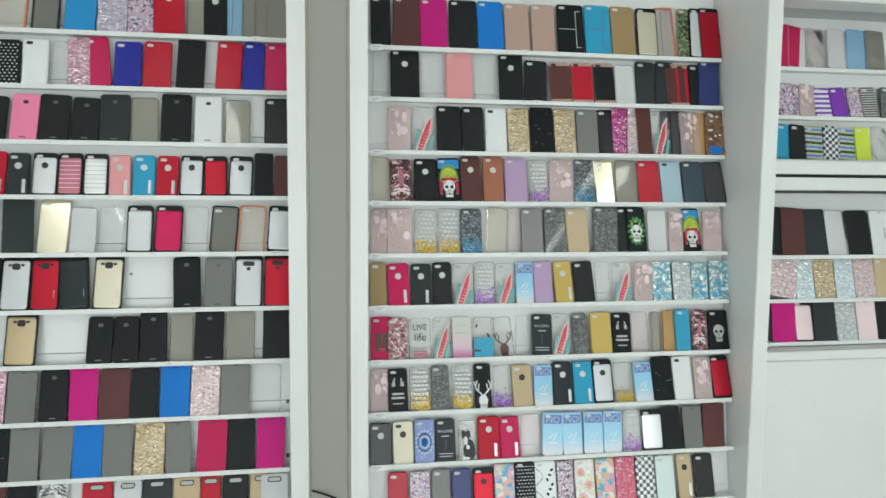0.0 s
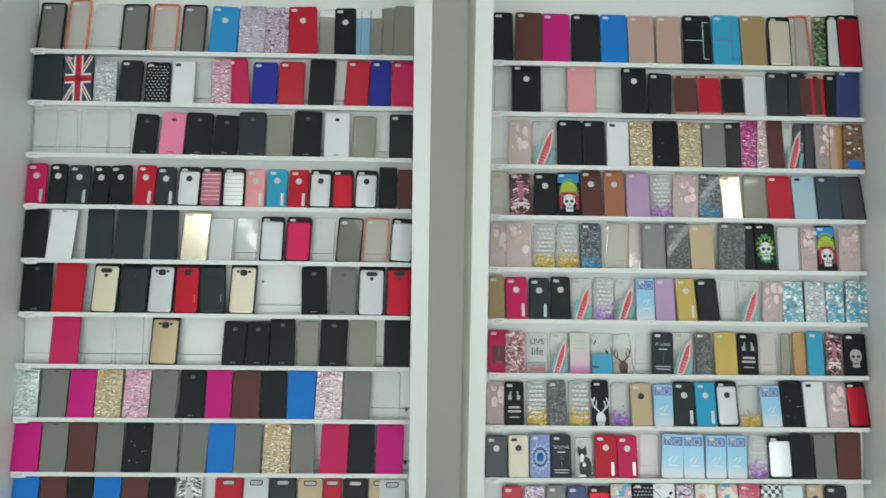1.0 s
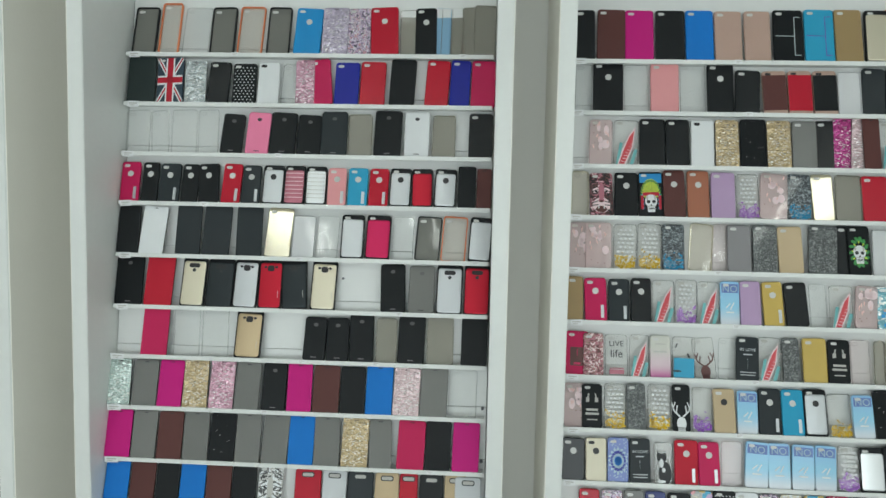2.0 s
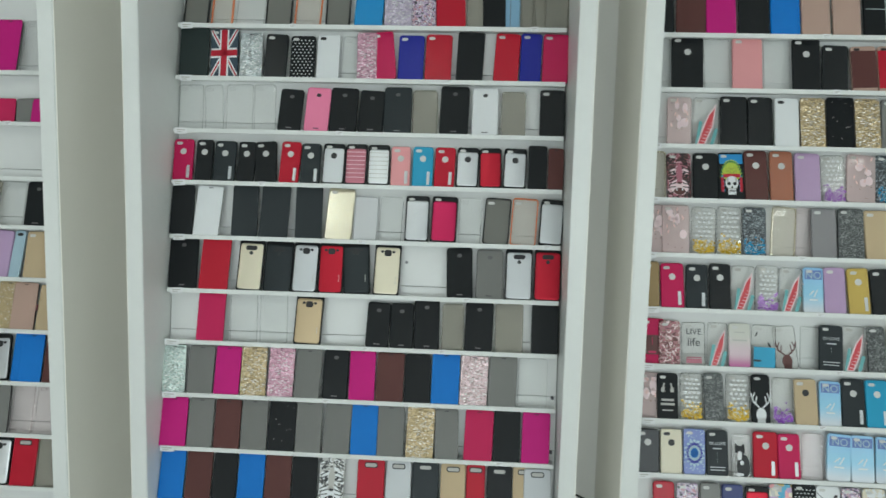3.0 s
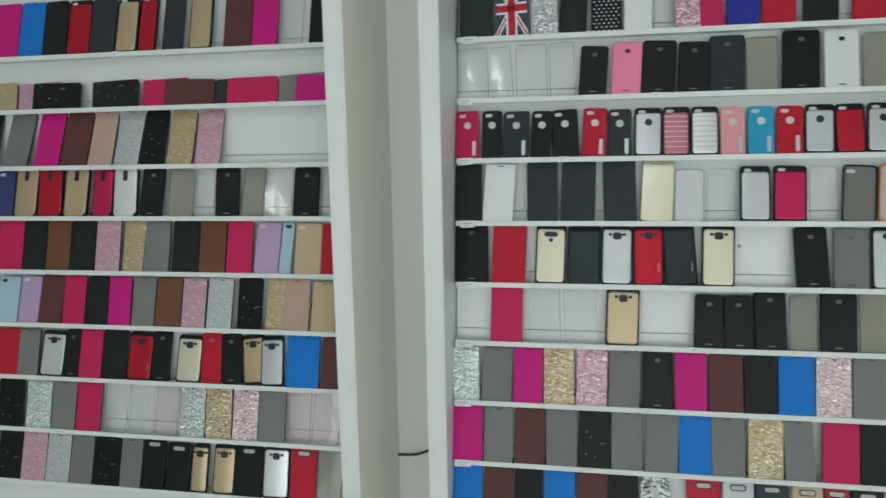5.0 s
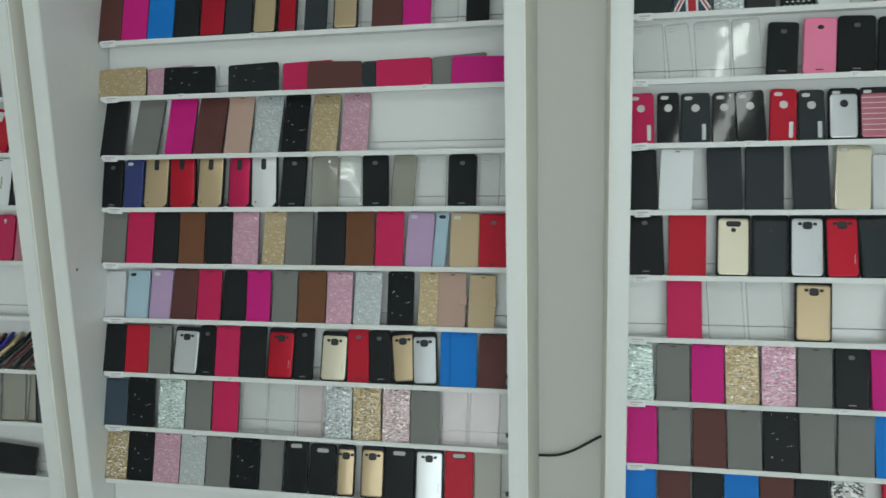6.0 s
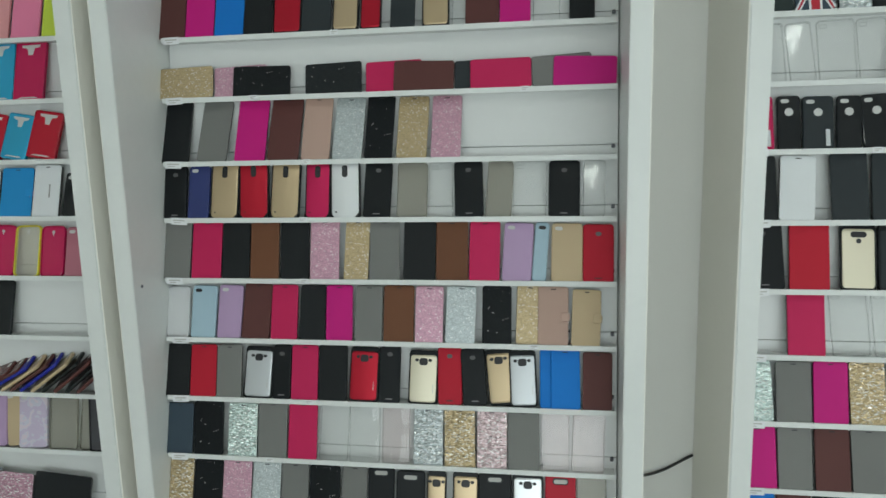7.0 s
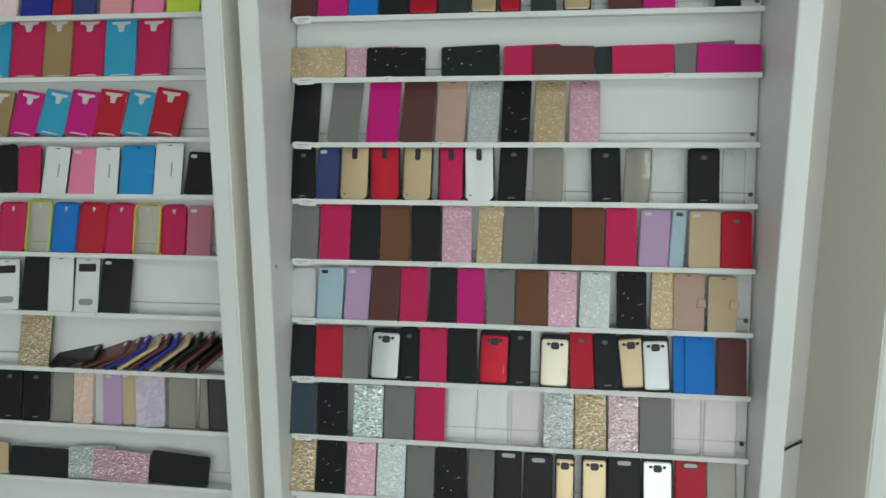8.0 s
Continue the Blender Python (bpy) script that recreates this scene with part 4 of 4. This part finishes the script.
def shelf_row(bay, n, tilt, text):
    """A row of cases leaning back by tilt: style, millimetres from the bay's side, width, height, lean in degrees."""
    z = SHELVES[bay][n - 1]
    items = [(p[0], *map(float, p[1:])) for p in (q.split() for q in text.split(";"))]
    layer = [0] * len(items)
    for i in range(len(items) - 1, -1, -1):
        style, x, w, h, lean = items[i]
        small = 100 if style[0] == "h" else 46
        if i + 1 < len(items) and w < small and items[i + 1][1] - x - w < 9:
            full = 134 if style[0] == "h" else 63
            items[i] = (style, x, full, h, lean)
            layer[i] = min(layer[i + 1] + 1, 2)
    for (style, x, w, h, lean), deep in zip(items, layer):
        h += 7
        ob, t = phone_case(style, w / 1000 - .001, h / 1000, rng)
        lift = abs(math.sin(radians(lean))) * w / 2000
        stand(ob, LEFT[bay] + (x + w / 2) / 1000, z + lift, tilt, lean + rng.uniform(-.5, .5), deep * .006 + rng.uniform(0, .001), rng.uniform(-1.5, 1.5))
        tagged(ob, group=f"phone cases on the shelves")


shelf_row("B", 1, 16.8, "bK 17 71 143 0; bO 96 61 157 0.2; cc 164 82 143 1.5; bK 249 74 144 -0.1; bO 330 75 146 1.1; bK 417 68 145 0.5; rb 496 79 141 1.7; gV 580 77 143 0.1; xfloral 657 66 142 -1.5; rR 724 81 145 -3.1; cs 806 45 141 -1.9; rK 850 39 148 -0.8; cb 888 35 149 0.2; cs 923 33 150 0.4; cs 956 36 150 -1.4; cs 993 22 149 -4.1; cs 1016 65 155 0.8")
shelf_row("B", 2, 13.6, "fd 12 83 134 -1.2; xflag 99 79 134 -2; gS 183 64 123 -1.8; tK 248 64 122 1.3; xdots 322 70 118 -0.5; tW 396 64 123 -0.4; cc 462 45 120 1.7; gP 510 56 129 -2.1; tH 558 62 131 -5.9; tU 621 71 124 1.1; tR 695 73 127 1.2; fK 780 74 132 2.4; tR 881 68 132 2.6; tU 952 58 134 1.7; tH 1013 70 133 0.9")
shelf_row("B", 3, 13.6, "cc 14 71 123 -3.1; cc 91 54 123 -4.9; cc 148 77 127 -1.9; cc 228 62 128 -2.7; mK 293 65 114 3.3; mP 367 68 120 2.5; mK 436 77 121 1.7; mK 516 70 115 1.8; mD 587 77 127 0; cs 666 70 120 -0.8; mK 740 79 131 1.3; mW 828 72 129 0.5; cs 907 67 120 0.7; tK 1011 68 127 -0.1")
shelf_row("B", 4, 15.0, "kH 4 57 114 -0.9; rK 66 49 114 0.2; kD 117 63 111 0.4; rK 183 51 110 1.5; rK 237 62 111 -3.2; kR 302 56 113 1.8; kD 362 55 110 0; oS 422 62 111 0.2; pi 485 61 111 0.4; pW 548 61 110 -0.4; kI 612 54 107 -0.3; kC 670 57 108 -0.1; kR 730 56 107 1; oS 789 62 108 1.2; aR 854 61 108 -0.6; oS 916 63 108 1.6; fK 984 51 117 -0.2; fn 1037 42 111 0.9")
shelf_row("B", 5, 14.8, "fK 4 65 135 -0.8; fW 69 73 134 2.3; fD 177 74 140 -1.3; fD 254 81 140 0.8; fD 355 76 141 -1.9; tX 436 74 137 2.3; cw 513 66 118 0.5; cc 582 65 119 1.7; aS 655 66 123 0.9; aH 725 71 123 1.1; cc 801 62 122 0.3; bK 866 71 121 3.4; bO 940 70 123 2.6; aS 1016 64 122 2.8")
shelf_row("B", 6, 15.2, "mK 4 82 137 -2; fR 92 82 138 1.2; wE 195 72 136 1.5; wD 270 78 135 0.7; sS 349 71 136 1; sR 423 69 137 -0.8; sD 494 74 137 -3.6; sE 573 73 137 1.6; mK 776 71 132 -1.8; mG 853 73 130 0.4; wS 931 74 135 0.6; wR 1008 73 137 0.8")
shelf_row("B", 7, 14.3, "fH 91 77 132 -0.3; cc 183 78 132 -3.1; cc 267 78 134 -2.9; sT 360 77 131 1.3; mK 558 64 117 1.8; mK 625 65 117 -1; mK 691 69 130 -0.9; cs 765 60 121 0.3; mK 827 76 129 1.4; cs 909 76 129 -0.4; fK 1005 73 130 0.9")
shelf_row("B", 8, 14.9, "gA 1 65 124 -1.8; fG 70 73 125 0.4; fM 145 71 126 0.6; gT 219 72 129 -0.2; gP 294 72 130 1; fG 368 71 127 1.2; mK 445 70 129 0.4; fM 519 71 129 -0.4; fn 592 75 126 -0.2; fK 670 71 125 0; fB 742 76 130 0.2; gQ 818 75 127 1.4; fG 894 76 129 1.6; cc 973 80 127 0.8")
shelf_row("B", 9, 15.3, "fM -1 75 127 0; fG 76 71 127 0.3; fn 151 72 127 -0.5; fG 226 73 129 -0.3; gK 300 75 130 0.9; fG 377 71 130 0.1; fG 452 74 130 2.3; fB 528 73 131 0.5; fG 601 73 129 -0.3; gT 678 76 128 1; fG 758 64 127 -0.9; fH 834 77 127 1.4; fK 913 72 129 0.6; fM 988 75 128 0.8")
shelf_row("B", 10, 15.8, "fB 1 71 131 0; fn 76 72 132 0; fK 151 67 132 0; fB 221 74 133 0; fn 297 72 132 0; fK 371 70 133 0; xsnow 444 70 132 0; zR 549 75 127 0; zS 627 69 127 0; zD 698 73 127 0; zT 775 68 126 0; zR 845 51 127 0; zK 900 68 126 0; zT 970 27 125 0; zS 999 74 123 0")
shelf_row("A", 1, 14.9, "tK 21 58 148 0.4; tn 82 80 149 1.6; tM 162 80 148 -0.1; tK 246 82 148 0.1; tB 330 78 148 -0.6; tr 410 76 146 -0.4; tr 491 73 147 -0.2; dK 570 82 151 0; dC 655 81 153 0.3; tL 738 75 153 -0.5; aE 818 66 151 0.7; bO 883 14 157 -1.1; cp 897 55 159 1.8; xcamo 954 31 158 2; aW 988 33 159 3; aR 1022 67 162 0.3")
shelf_row("A", 2, 13.9, "cc 23 48 138 1.3; rK 75 84 141 0.5; cc 162 70 137 -1.3; tI 234 79 140 -0.1; cc 316 72 142 0.1; rK 390 73 140 0.2; tK 464 69 121 2.3; en 544 65 120 -1.4; eR 611 65 122 -0.3; eK 680 64 122 -1.1; cw 746 63 121 0; tD 812 34 132 3.1; cs 847 26 128 1.2; tD 874 34 134 4.2; en 914 30 130 -0.6; eR 945 37 129 -0.5; tK 984 23 129 0.5; tN 1009 68 139 4.5")
shelf_row("A", 3, 13.9, "xpink 66 64 127 1.4; xleaf 133 69 126 1.6; tK 205 72 131 0.8; tK 278 66 131 -0.1; tW 347 64 130 0.1; gT 413 65 130 0.2; gK 481 70 133 0.4; gT 553 66 130 -0.4; tG 621 68 131 0.7; tK 693 42 134 -1.1; gM 737 39 140 0.9; gQ 777 33 140 3.9; fn 811 46 141 0.1; xleaf 860 30 135 0.2; ck 889 33 134 3.2; ck 923 29 135 2.3; xpink 955 38 134 -0.6; cO 993 33 129 2.5; xduck 1028 63 134 2.6")
shelf_row("A", 4, 16.3, "cg 20 48 125 0.5; xtiger 72 64 120 -0.3; rK 139 66 122 1; xchief 207 68 125 -0.8; rn 275 61 132 -0.5; rh 339 61 132 -0.3; tV 403 67 128 0.9; xcloud 475 62 124 -0.8; xpink 532 75 125 4.3; xzebra 609 65 126 1.6; tX 678 58 127 -1.1; cs 739 70 126 2; tR 811 70 125 -0.6; tc 884 67 126 -0.4; tz 953 69 126 -0.2; ck 1025 68 124 -2.9")
shelf_row("A", 5, 14.8, "xpink 16 45 125 1.4; xpink 62 72 126 0.5; xcloud 137 64 122 1.7; xcloud 203 66 125 1.9; xzebra 272 61 126 0.1; cg 341 64 127 4.2; cp 408 35 128 2.4; tg 449 65 128 0.6; xlace 517 67 129 0.8; tT 587 67 126 -1; xlace 664 76 130 3.1; tK 741 28 132 0.3; xskull 772 60 132 -0.5; cw 836 62 123 1.6; xpink 901 46 124 1.8; xchief 949 57 128 -1.1; xpink 1009 62 123 3.1")
shelf_row("A", 6, 14.1, "tL 12 47 118 0.3; kH 64 61 114 -1.5; kD 127 58 113 -0.4; rK 188 57 117 -0.3; xleaf 246 61 113 0.9; xcloud 308 59 116 1; xleaf 369 59 112 1.2; xno 430 52 115 0.3; tV 485 56 117 -0.6; kY 548 55 116 -2.4; tK 607 62 115 -3.3; cc 671 48 115 -1.1; xleaf 722 62 111 1; xpink 786 59 111 4.1; xblue 847 59 112 0.3; gS 909 59 113 0.4; xblue 971 51 108 1.5; xblue 1025 62 112 3.7")
shelf_row("A", 7, 14.4, "xheart 13 45 114 0.3; xrose 61 56 111 0.5; xlive 121 62 109 -0.4; xleaf 186 53 110 0.8; xfade 243 56 110 -0.1; xbird 302 62 108 1.1; xdeer 366 57 106 -4.8; cc 426 45 107 2.4; xlove 473 61 113 1.5; xleaf 531 61 113 2.6; xlace 600 46 114 -2.2; tY 653 64 115 -1.1; xlines 717 59 113 1.1; cp 779 53 116 0.2; cs 840 29 114 1.3; cO 880 37 116 0.4; tC 916 47 120 0.5; xtiger 965 48 116 3.7; xbone 1022 64 114 0.8")
shelf_row("A", 8, 16.7, "xpink 11 42 113 0.5; xlines 60 56 114 -0.3; xcloud 121 59 117 -0.1; xlace 184 52 118 -0.9; xcloud 239 63 118 1.3; xbuck 305 49 120 0.5; xsandv 358 54 114 1.7; rT 417 59 113 -1.1; xno 478 55 110 1.2; kD 536 61 118 0.4; kC 598 59 118 -0.4; oS 658 61 120 -1.2; xsand 721 61 111 0; xno 785 56 109 -0.8; gK 843 62 123 -1.6; tW 907 60 123 -0.3; xpink 971 56 119 1.9; aR 1031 60 120 -3")
shelf_row("A", 9, 14.4, "rK 7 63 107 0.4; rE 73 57 109 -0.5; xmandala 132 57 112 0.7; xlove 192 57 112 -0.2; xcat 257 51 104 1; kR 312 64 113 0.1; kH 377 58 110 -0.8; cp 436 58 114 1.4; xno 497 62 114 3.6; xno 561 59 114 0.7; xno 622 59 112 1.9; xno 682 57 112 2; xcloud 741 58 112 3.2; aW 801 67 112 0.3; fK 869 62 117 -3.6; fG 931 60 117 -0.4; fn 990 69 123 3.8")
shelf_row("A", 10, 15.8, "tR 58 56 115 0; xfloral 119 57 114 0; tG 179 54 117 0; tN 236 56 116 0; oR 296 62 114 0; xquilt 359 59 123 0; xdots 419 60 126 0; xvine 478 62 124 0; xfloral 543 49 122 0; xflower 596 59 123 0; xquilt 660 58 123 0; xdotred 719 61 124 0; xcheck 783 58 123 0; ta 844 58 121 0; kT 912 46 123 0; tK 965 61 120 0")
shelf_row("C", 1, 15.8, "fn -4 69 150 0; fM 66 74 150 0; fB 141 73 150 0; fK 215 71 150 0; aR 286 71 150 0; fD 358 72 150 0; aT 432 63 150 0; aR 499 51 150 0; fD 571 59 150 0; aT 645 64 150 0; cc 712 30 150 0; fn 745 77 150 0; fM 823 70 150 0; cc 896 62 150 0; fK 977 56 150 0")
shelf_row("C", 2, 13.0, "hGT -1 137 69 -2.3; hGP 137 48 68 -2.1; hGK 186 143 68 0.1; hgk 367 138 67 -1.5; hfH 512 65 67 -1.2; hfn 578 141 64 0.9; hfD 720 37 62 -0.8; hfH 757 138 63 -0.7; hfG 896 44 64 -3.4; hfM 941 139 60 1.7")
shelf_row("C", 3, 20.0, "fK -6 76 153 -0.1; fG 90 76 151 3.6; fM 186 78 151 1.3; fn 268 79 148 2.8; fr 353 70 148 1.4; GS 429 73 145 1.8; GK 507 68 147 1.4; GT 583 73 144 0.9; GP 664 70 144 0.4")
shelf_row("C", 4, 14.5, "mK 0 60 125 -0.9; tN 62 56 125 0.3; qT 120 74 130 0.5; qR 197 75 130 -2.3; qT 273 74 128 0.9; qH 361 63 127 -0.8; qW 425 73 127 -1.6; mK 502 66 128 1.6; cs 583 72 125 0.8; cc 657 59 125 0; mK 720 67 126 -1.7; cs 789 60 124 3.4; cc 851 78 123 0.7; mK 932 70 123 -0.1; cc 1006 51 123 1.1")
shelf_row("C", 5, 14.3, "fG -5 74 134 0.2; fH 72 77 135 0.4; fK 150 72 136 -0.4; fw 223 73 134 -0.2; fK 300 72 136 -1; GP 373 72 136 -0.8; GT 455 60 135 1.5; fG 517 73 135 -0.3; fK 598 77 135 0.9; fw 676 75 133 0.1; fH 752 71 132 0.3; tV 826 68 128 2.5; tc 894 33 129 3.7; tT 937 71 127 0.9; mR 1008 69 125 0.1")
shelf_row("C", 6, 15.3, "cw -1 62 119 -1.2; tc 65 65 122 1.1; tV 133 63 124 1.3; fn 198 72 127 2.5; fH 273 67 126 -0.2; fK 344 65 126 0; fM 411 65 126 -0.8; fG 481 67 126 -0.5; fw 550 73 127 -0.3; GP 625 67 126 0; GS 696 70 126 1.2; GK 782 68 128 -0.5; GT 858 45 128 1.7; jr 908 69 127 0.9; jT 982 65 121 1.2")
shelf_row("C", 7, 16.5, "fK -6 67 121 0.4; fR 63 68 120 -1.4; fG 132 65 121 -1.1; sS 199 73 119 1.3; mK 273 48 124 -1.6; fH 322 67 125 -0.3; fK 390 72 129 -1; sR 463 72 123 1.3; mK 536 52 130 0.6; sE 607 70 119 0.9; mR 679 57 128 -1.9; mK 738 58 125 -4.7; sT 798 45 122 -6.5; sS 847 63 122 -3.2; fB 913 24 128 0; fB 939 66 128 -0.8; fn 1008 66 124 0.5")
shelf_row("C", 8, 14.6, "fz -6 74 118 0.1; gK 71 76 126 -1.7; gA 159 75 123 -0.4; fG 236 74 127 -0.2; fH 313 73 129 0.1; cc 388 72 129 1.3; cc 463 76 130 -0.5; cp 543 68 132 -0.3; gS 620 71 128 0; gT 694 73 128 -0.8; gQ 769 70 128 0.4; fG 841 73 128 -0.4; cp 917 63 127 0.8; cp 982 74 128 2.1")
shelf_row("C", 9, 15.8, "gT 0 64 124 0; GK 66 74 123 0; GP 142 74 125 0; GS 218 72 124 0; fG 292 69 125 0; GK 364 77 123 0; fG 443 62 124 0; zK 508 64 126 0; zK 575 70 119 0; sT 649 47 121 0; sT 711 61 123 0; zK 772 77 124 0; sW 851 71 127 0; zR 925 70 127 0; cs 997 67 126 0")
shelf_row("D", 1, 15.8, "tQ 429 56 151 0; tU 493 87 150 0; tR 583 52 150 0; tN 637 64 150 0; tI 712 84 150 0; tP 802 80 150 0; tl 888 88 150 0")
shelf_row("D", 2, 15.8, "lC 371 89 153 -1.3; lH 461 91 151 -1; lL 553 77 151 -0.7; lH 632 88 148 -1.3; lC 722 83 146 -1; lH 806 86 146 -0.7")
shelf_row("D", 3, 15.8, "lL 374 79 117 5.7; lM 455 77 112 9; lC 532 77 112 11.3; lM 610 79 112 8.5; lR 689 75 115 6.8; lC 765 72 111 9.1; lR 838 81 115 8.4")
shelf_row("D", 4, 15.8, "fK 396 83 118 -5.1; fH 481 64 118 -3.8; yW 547 69 117 2.4; tP 619 71 114 2.6; yW 692 64 117 -0.1; jb 761 90 121 0.2; yW 852 75 127 0.5; tK 932 75 103 3.8")
shelf_row("D", 5, 15.8, "uH 416 76 126 0; ul 495 69 132 0.2; uB 565 72 126 1.5; uR 638 78 126 1.8; uH 716 76 126 1.1; uy 794 72 125 -0.7; uH 869 66 123 -1.4; ti 937 65 121 -0.1")
shelf_row("D", 6, 15.8, "vW 407 72 124 -4; fK 480 79 136 1.3; fW 561 69 136 -2.5; vW 633 67 135 -1.2; tK 701 82 136 0.1")
shelf_row("D", 7, 15.8, "gT 472 88 135 0.3")
shelf_row("D", 8, 15.8, "mK 407 71 128 -3; mK 482 76 128 -3.7; cs 559 63 130 -2.4; xpeach 625 55 130 -3.2; cw 681 27 130 -5.1; tV 710 53 130 -5; tT 763 34 132 -9.9; xviolet 799 81 131 -4.6; cs 884 78 132 -4.3; cs 964 33 133 -1; ck 997 49 132 -6")
shelf_row("D", 9, 13.0, "hfT 319 124 74 -2.9; hfK 445 163 71 0.4; hgS 608 70 76 -3.4; hgP 678 157 74 1.9; hfK 836 158 73 3.3")
shelf_row("E", 1, 15.8, "fH 152 25 134 10.1; cw 178 63 131 7.4; cp 245 68 130 4.8; cw 318 64 130 4.1; cb 382 69 130 7.1; cs 453 68 132 3.5")
shelf_row("E", 2, 15.8, "xfloral 140 67 101 7.3; xpink 210 55 101 5.6; xstripev 269 55 94 -1.9; tv 328 57 94 -4.7; xfloral 388 46 98 -3.5; xstripek 436 56 99 -3.4; xlace 495 63 98 5.6")
shelf_row("E", 3, 15.8, "tC 125 41 107 9.1; tK 172 54 108 6.4; xaztec 230 59 105 3.7; xcheck 289 55 107 5.9; xaztec 346 54 103 3.1; tl 402 54 105 3.3; cc 456 61 107 7.3")
shelf_row("E", 4, 15.8, "fK 98 34 143 9.1; fn 133 81 143 4.4; fD 216 76 142 -0.3; cw 292 72 138 1.9; fK 364 80 137 -1.8; yW 445 78 136 0.5")
shelf_row("E", 5, 15.8, "gQ 83 91 125 11.1; gc 176 64 120 1.5; gT 242 70 124 0.8; gc 313 66 123 2; gQ 381 71 121 1.2; tT 453 65 119 3.4")
shelf_row("E", 6, 15.8, "fD 70 20 125 8.1; fM 92 79 124 5.3; aQ 173 62 121 0.5; fD 235 75 123 2.7; gS 312 70 122 1.9; fQ 384 67 119 2.2; fK 453 76 116 0.4")

# a fan of flip cases fallen against one another on a shelf of the last bay
for colour, off, tip in (("K", 562, 13), ("n", 650, 20), ("n", 690, 25), ("U", 716, 28), ("T", 752, 31), ("n", 778, 32), ("U", 806, 34), ("T", 838, 35), ("K", 868, 36), ("n", 902, 37), ("K", 934, 38), ("n", 966, 39)):
    case, t = phone_case("t" + colour, .058, .135, rng)
    z = SHELVES["D"][6]
    case.matrix_world = Matrix.Translation((LEFT["D"] + off / 1000, lip_y(z) + .028, z - LIP_H + .016)) @ pose(0, 0, 0, 0, -tip, 0) @ pose(0, 0, 0, 0, 0, -90) @ pose(0, 0, 0, 0, 22, 0)
    tagged(case, f"{WORD[colour]} phone case fallen sideways against others", group="fallen phone cases")


# ---- paper price tags on the lips ----
def price_tag(bay, n, x, w=.032, h=.017):
    z = SHELVES[bay][n - 1]
    ob = finish("price_tag", slab(w, h, .0006, .0008, .0002), PAPER)
    part("print_bar", flat([rect(0, h * .62, w * .7, h * .16), rect(-w * .1, h * .3, w * .4, h * .12)], .0009), ink("s"), ob)
    ob.matrix_world = Matrix.Translation((LEFT[bay] + x / 1000, lip_y(z) - .0004, z - h + .001)) @ pose(0, 0, 0, 90, 0, rng.uniform(-2, 2)) @ pose(0, 0, 0, 0, 0, rng.uniform(-3, 3))
    tagged(ob, "small white paper price tag stuck on the shelf lip", "price tag", "price tags")


for n in range(1, 10):
    price_tag("B", n, 30 + rng.uniform(-6, 8), .04 if n > 6 else .034)
    price_tag("A", n, 34 + rng.uniform(-6, 8))
    if n < 9:
        price_tag("C", n, 38 + rng.uniform(-8, 8), .042)
for bay, n, x in (("A", 1, 470), ("A", 2, 500), ("A", 2, 900), ("A", 3, 890), ("A", 5, 420), ("A", 6, 470), ("A", 7, 520), ("A", 8, 480), ("B", 1, 330), ("B", 1, 990), ("B", 3, 470), ("B", 4, 260), ("B", 5, 540),
                  ("B", 5, 1040), ("B", 6, 830), ("B", 7, 560), ("B", 7, 770), ("B", 8, 460), ("B", 9, 930), ("C", 1, 440), ("C", 2, 240), ("C", 2, 880), ("C", 3, 370), ("C", 4, 360), ("C", 5, 360), ("C", 6, 900),
                  ("C", 7, 370), ("C", 8, 270), ("D", 6, 700), ("D", 9, 760)):
    price_tag(bay, n, x, .02, .011)
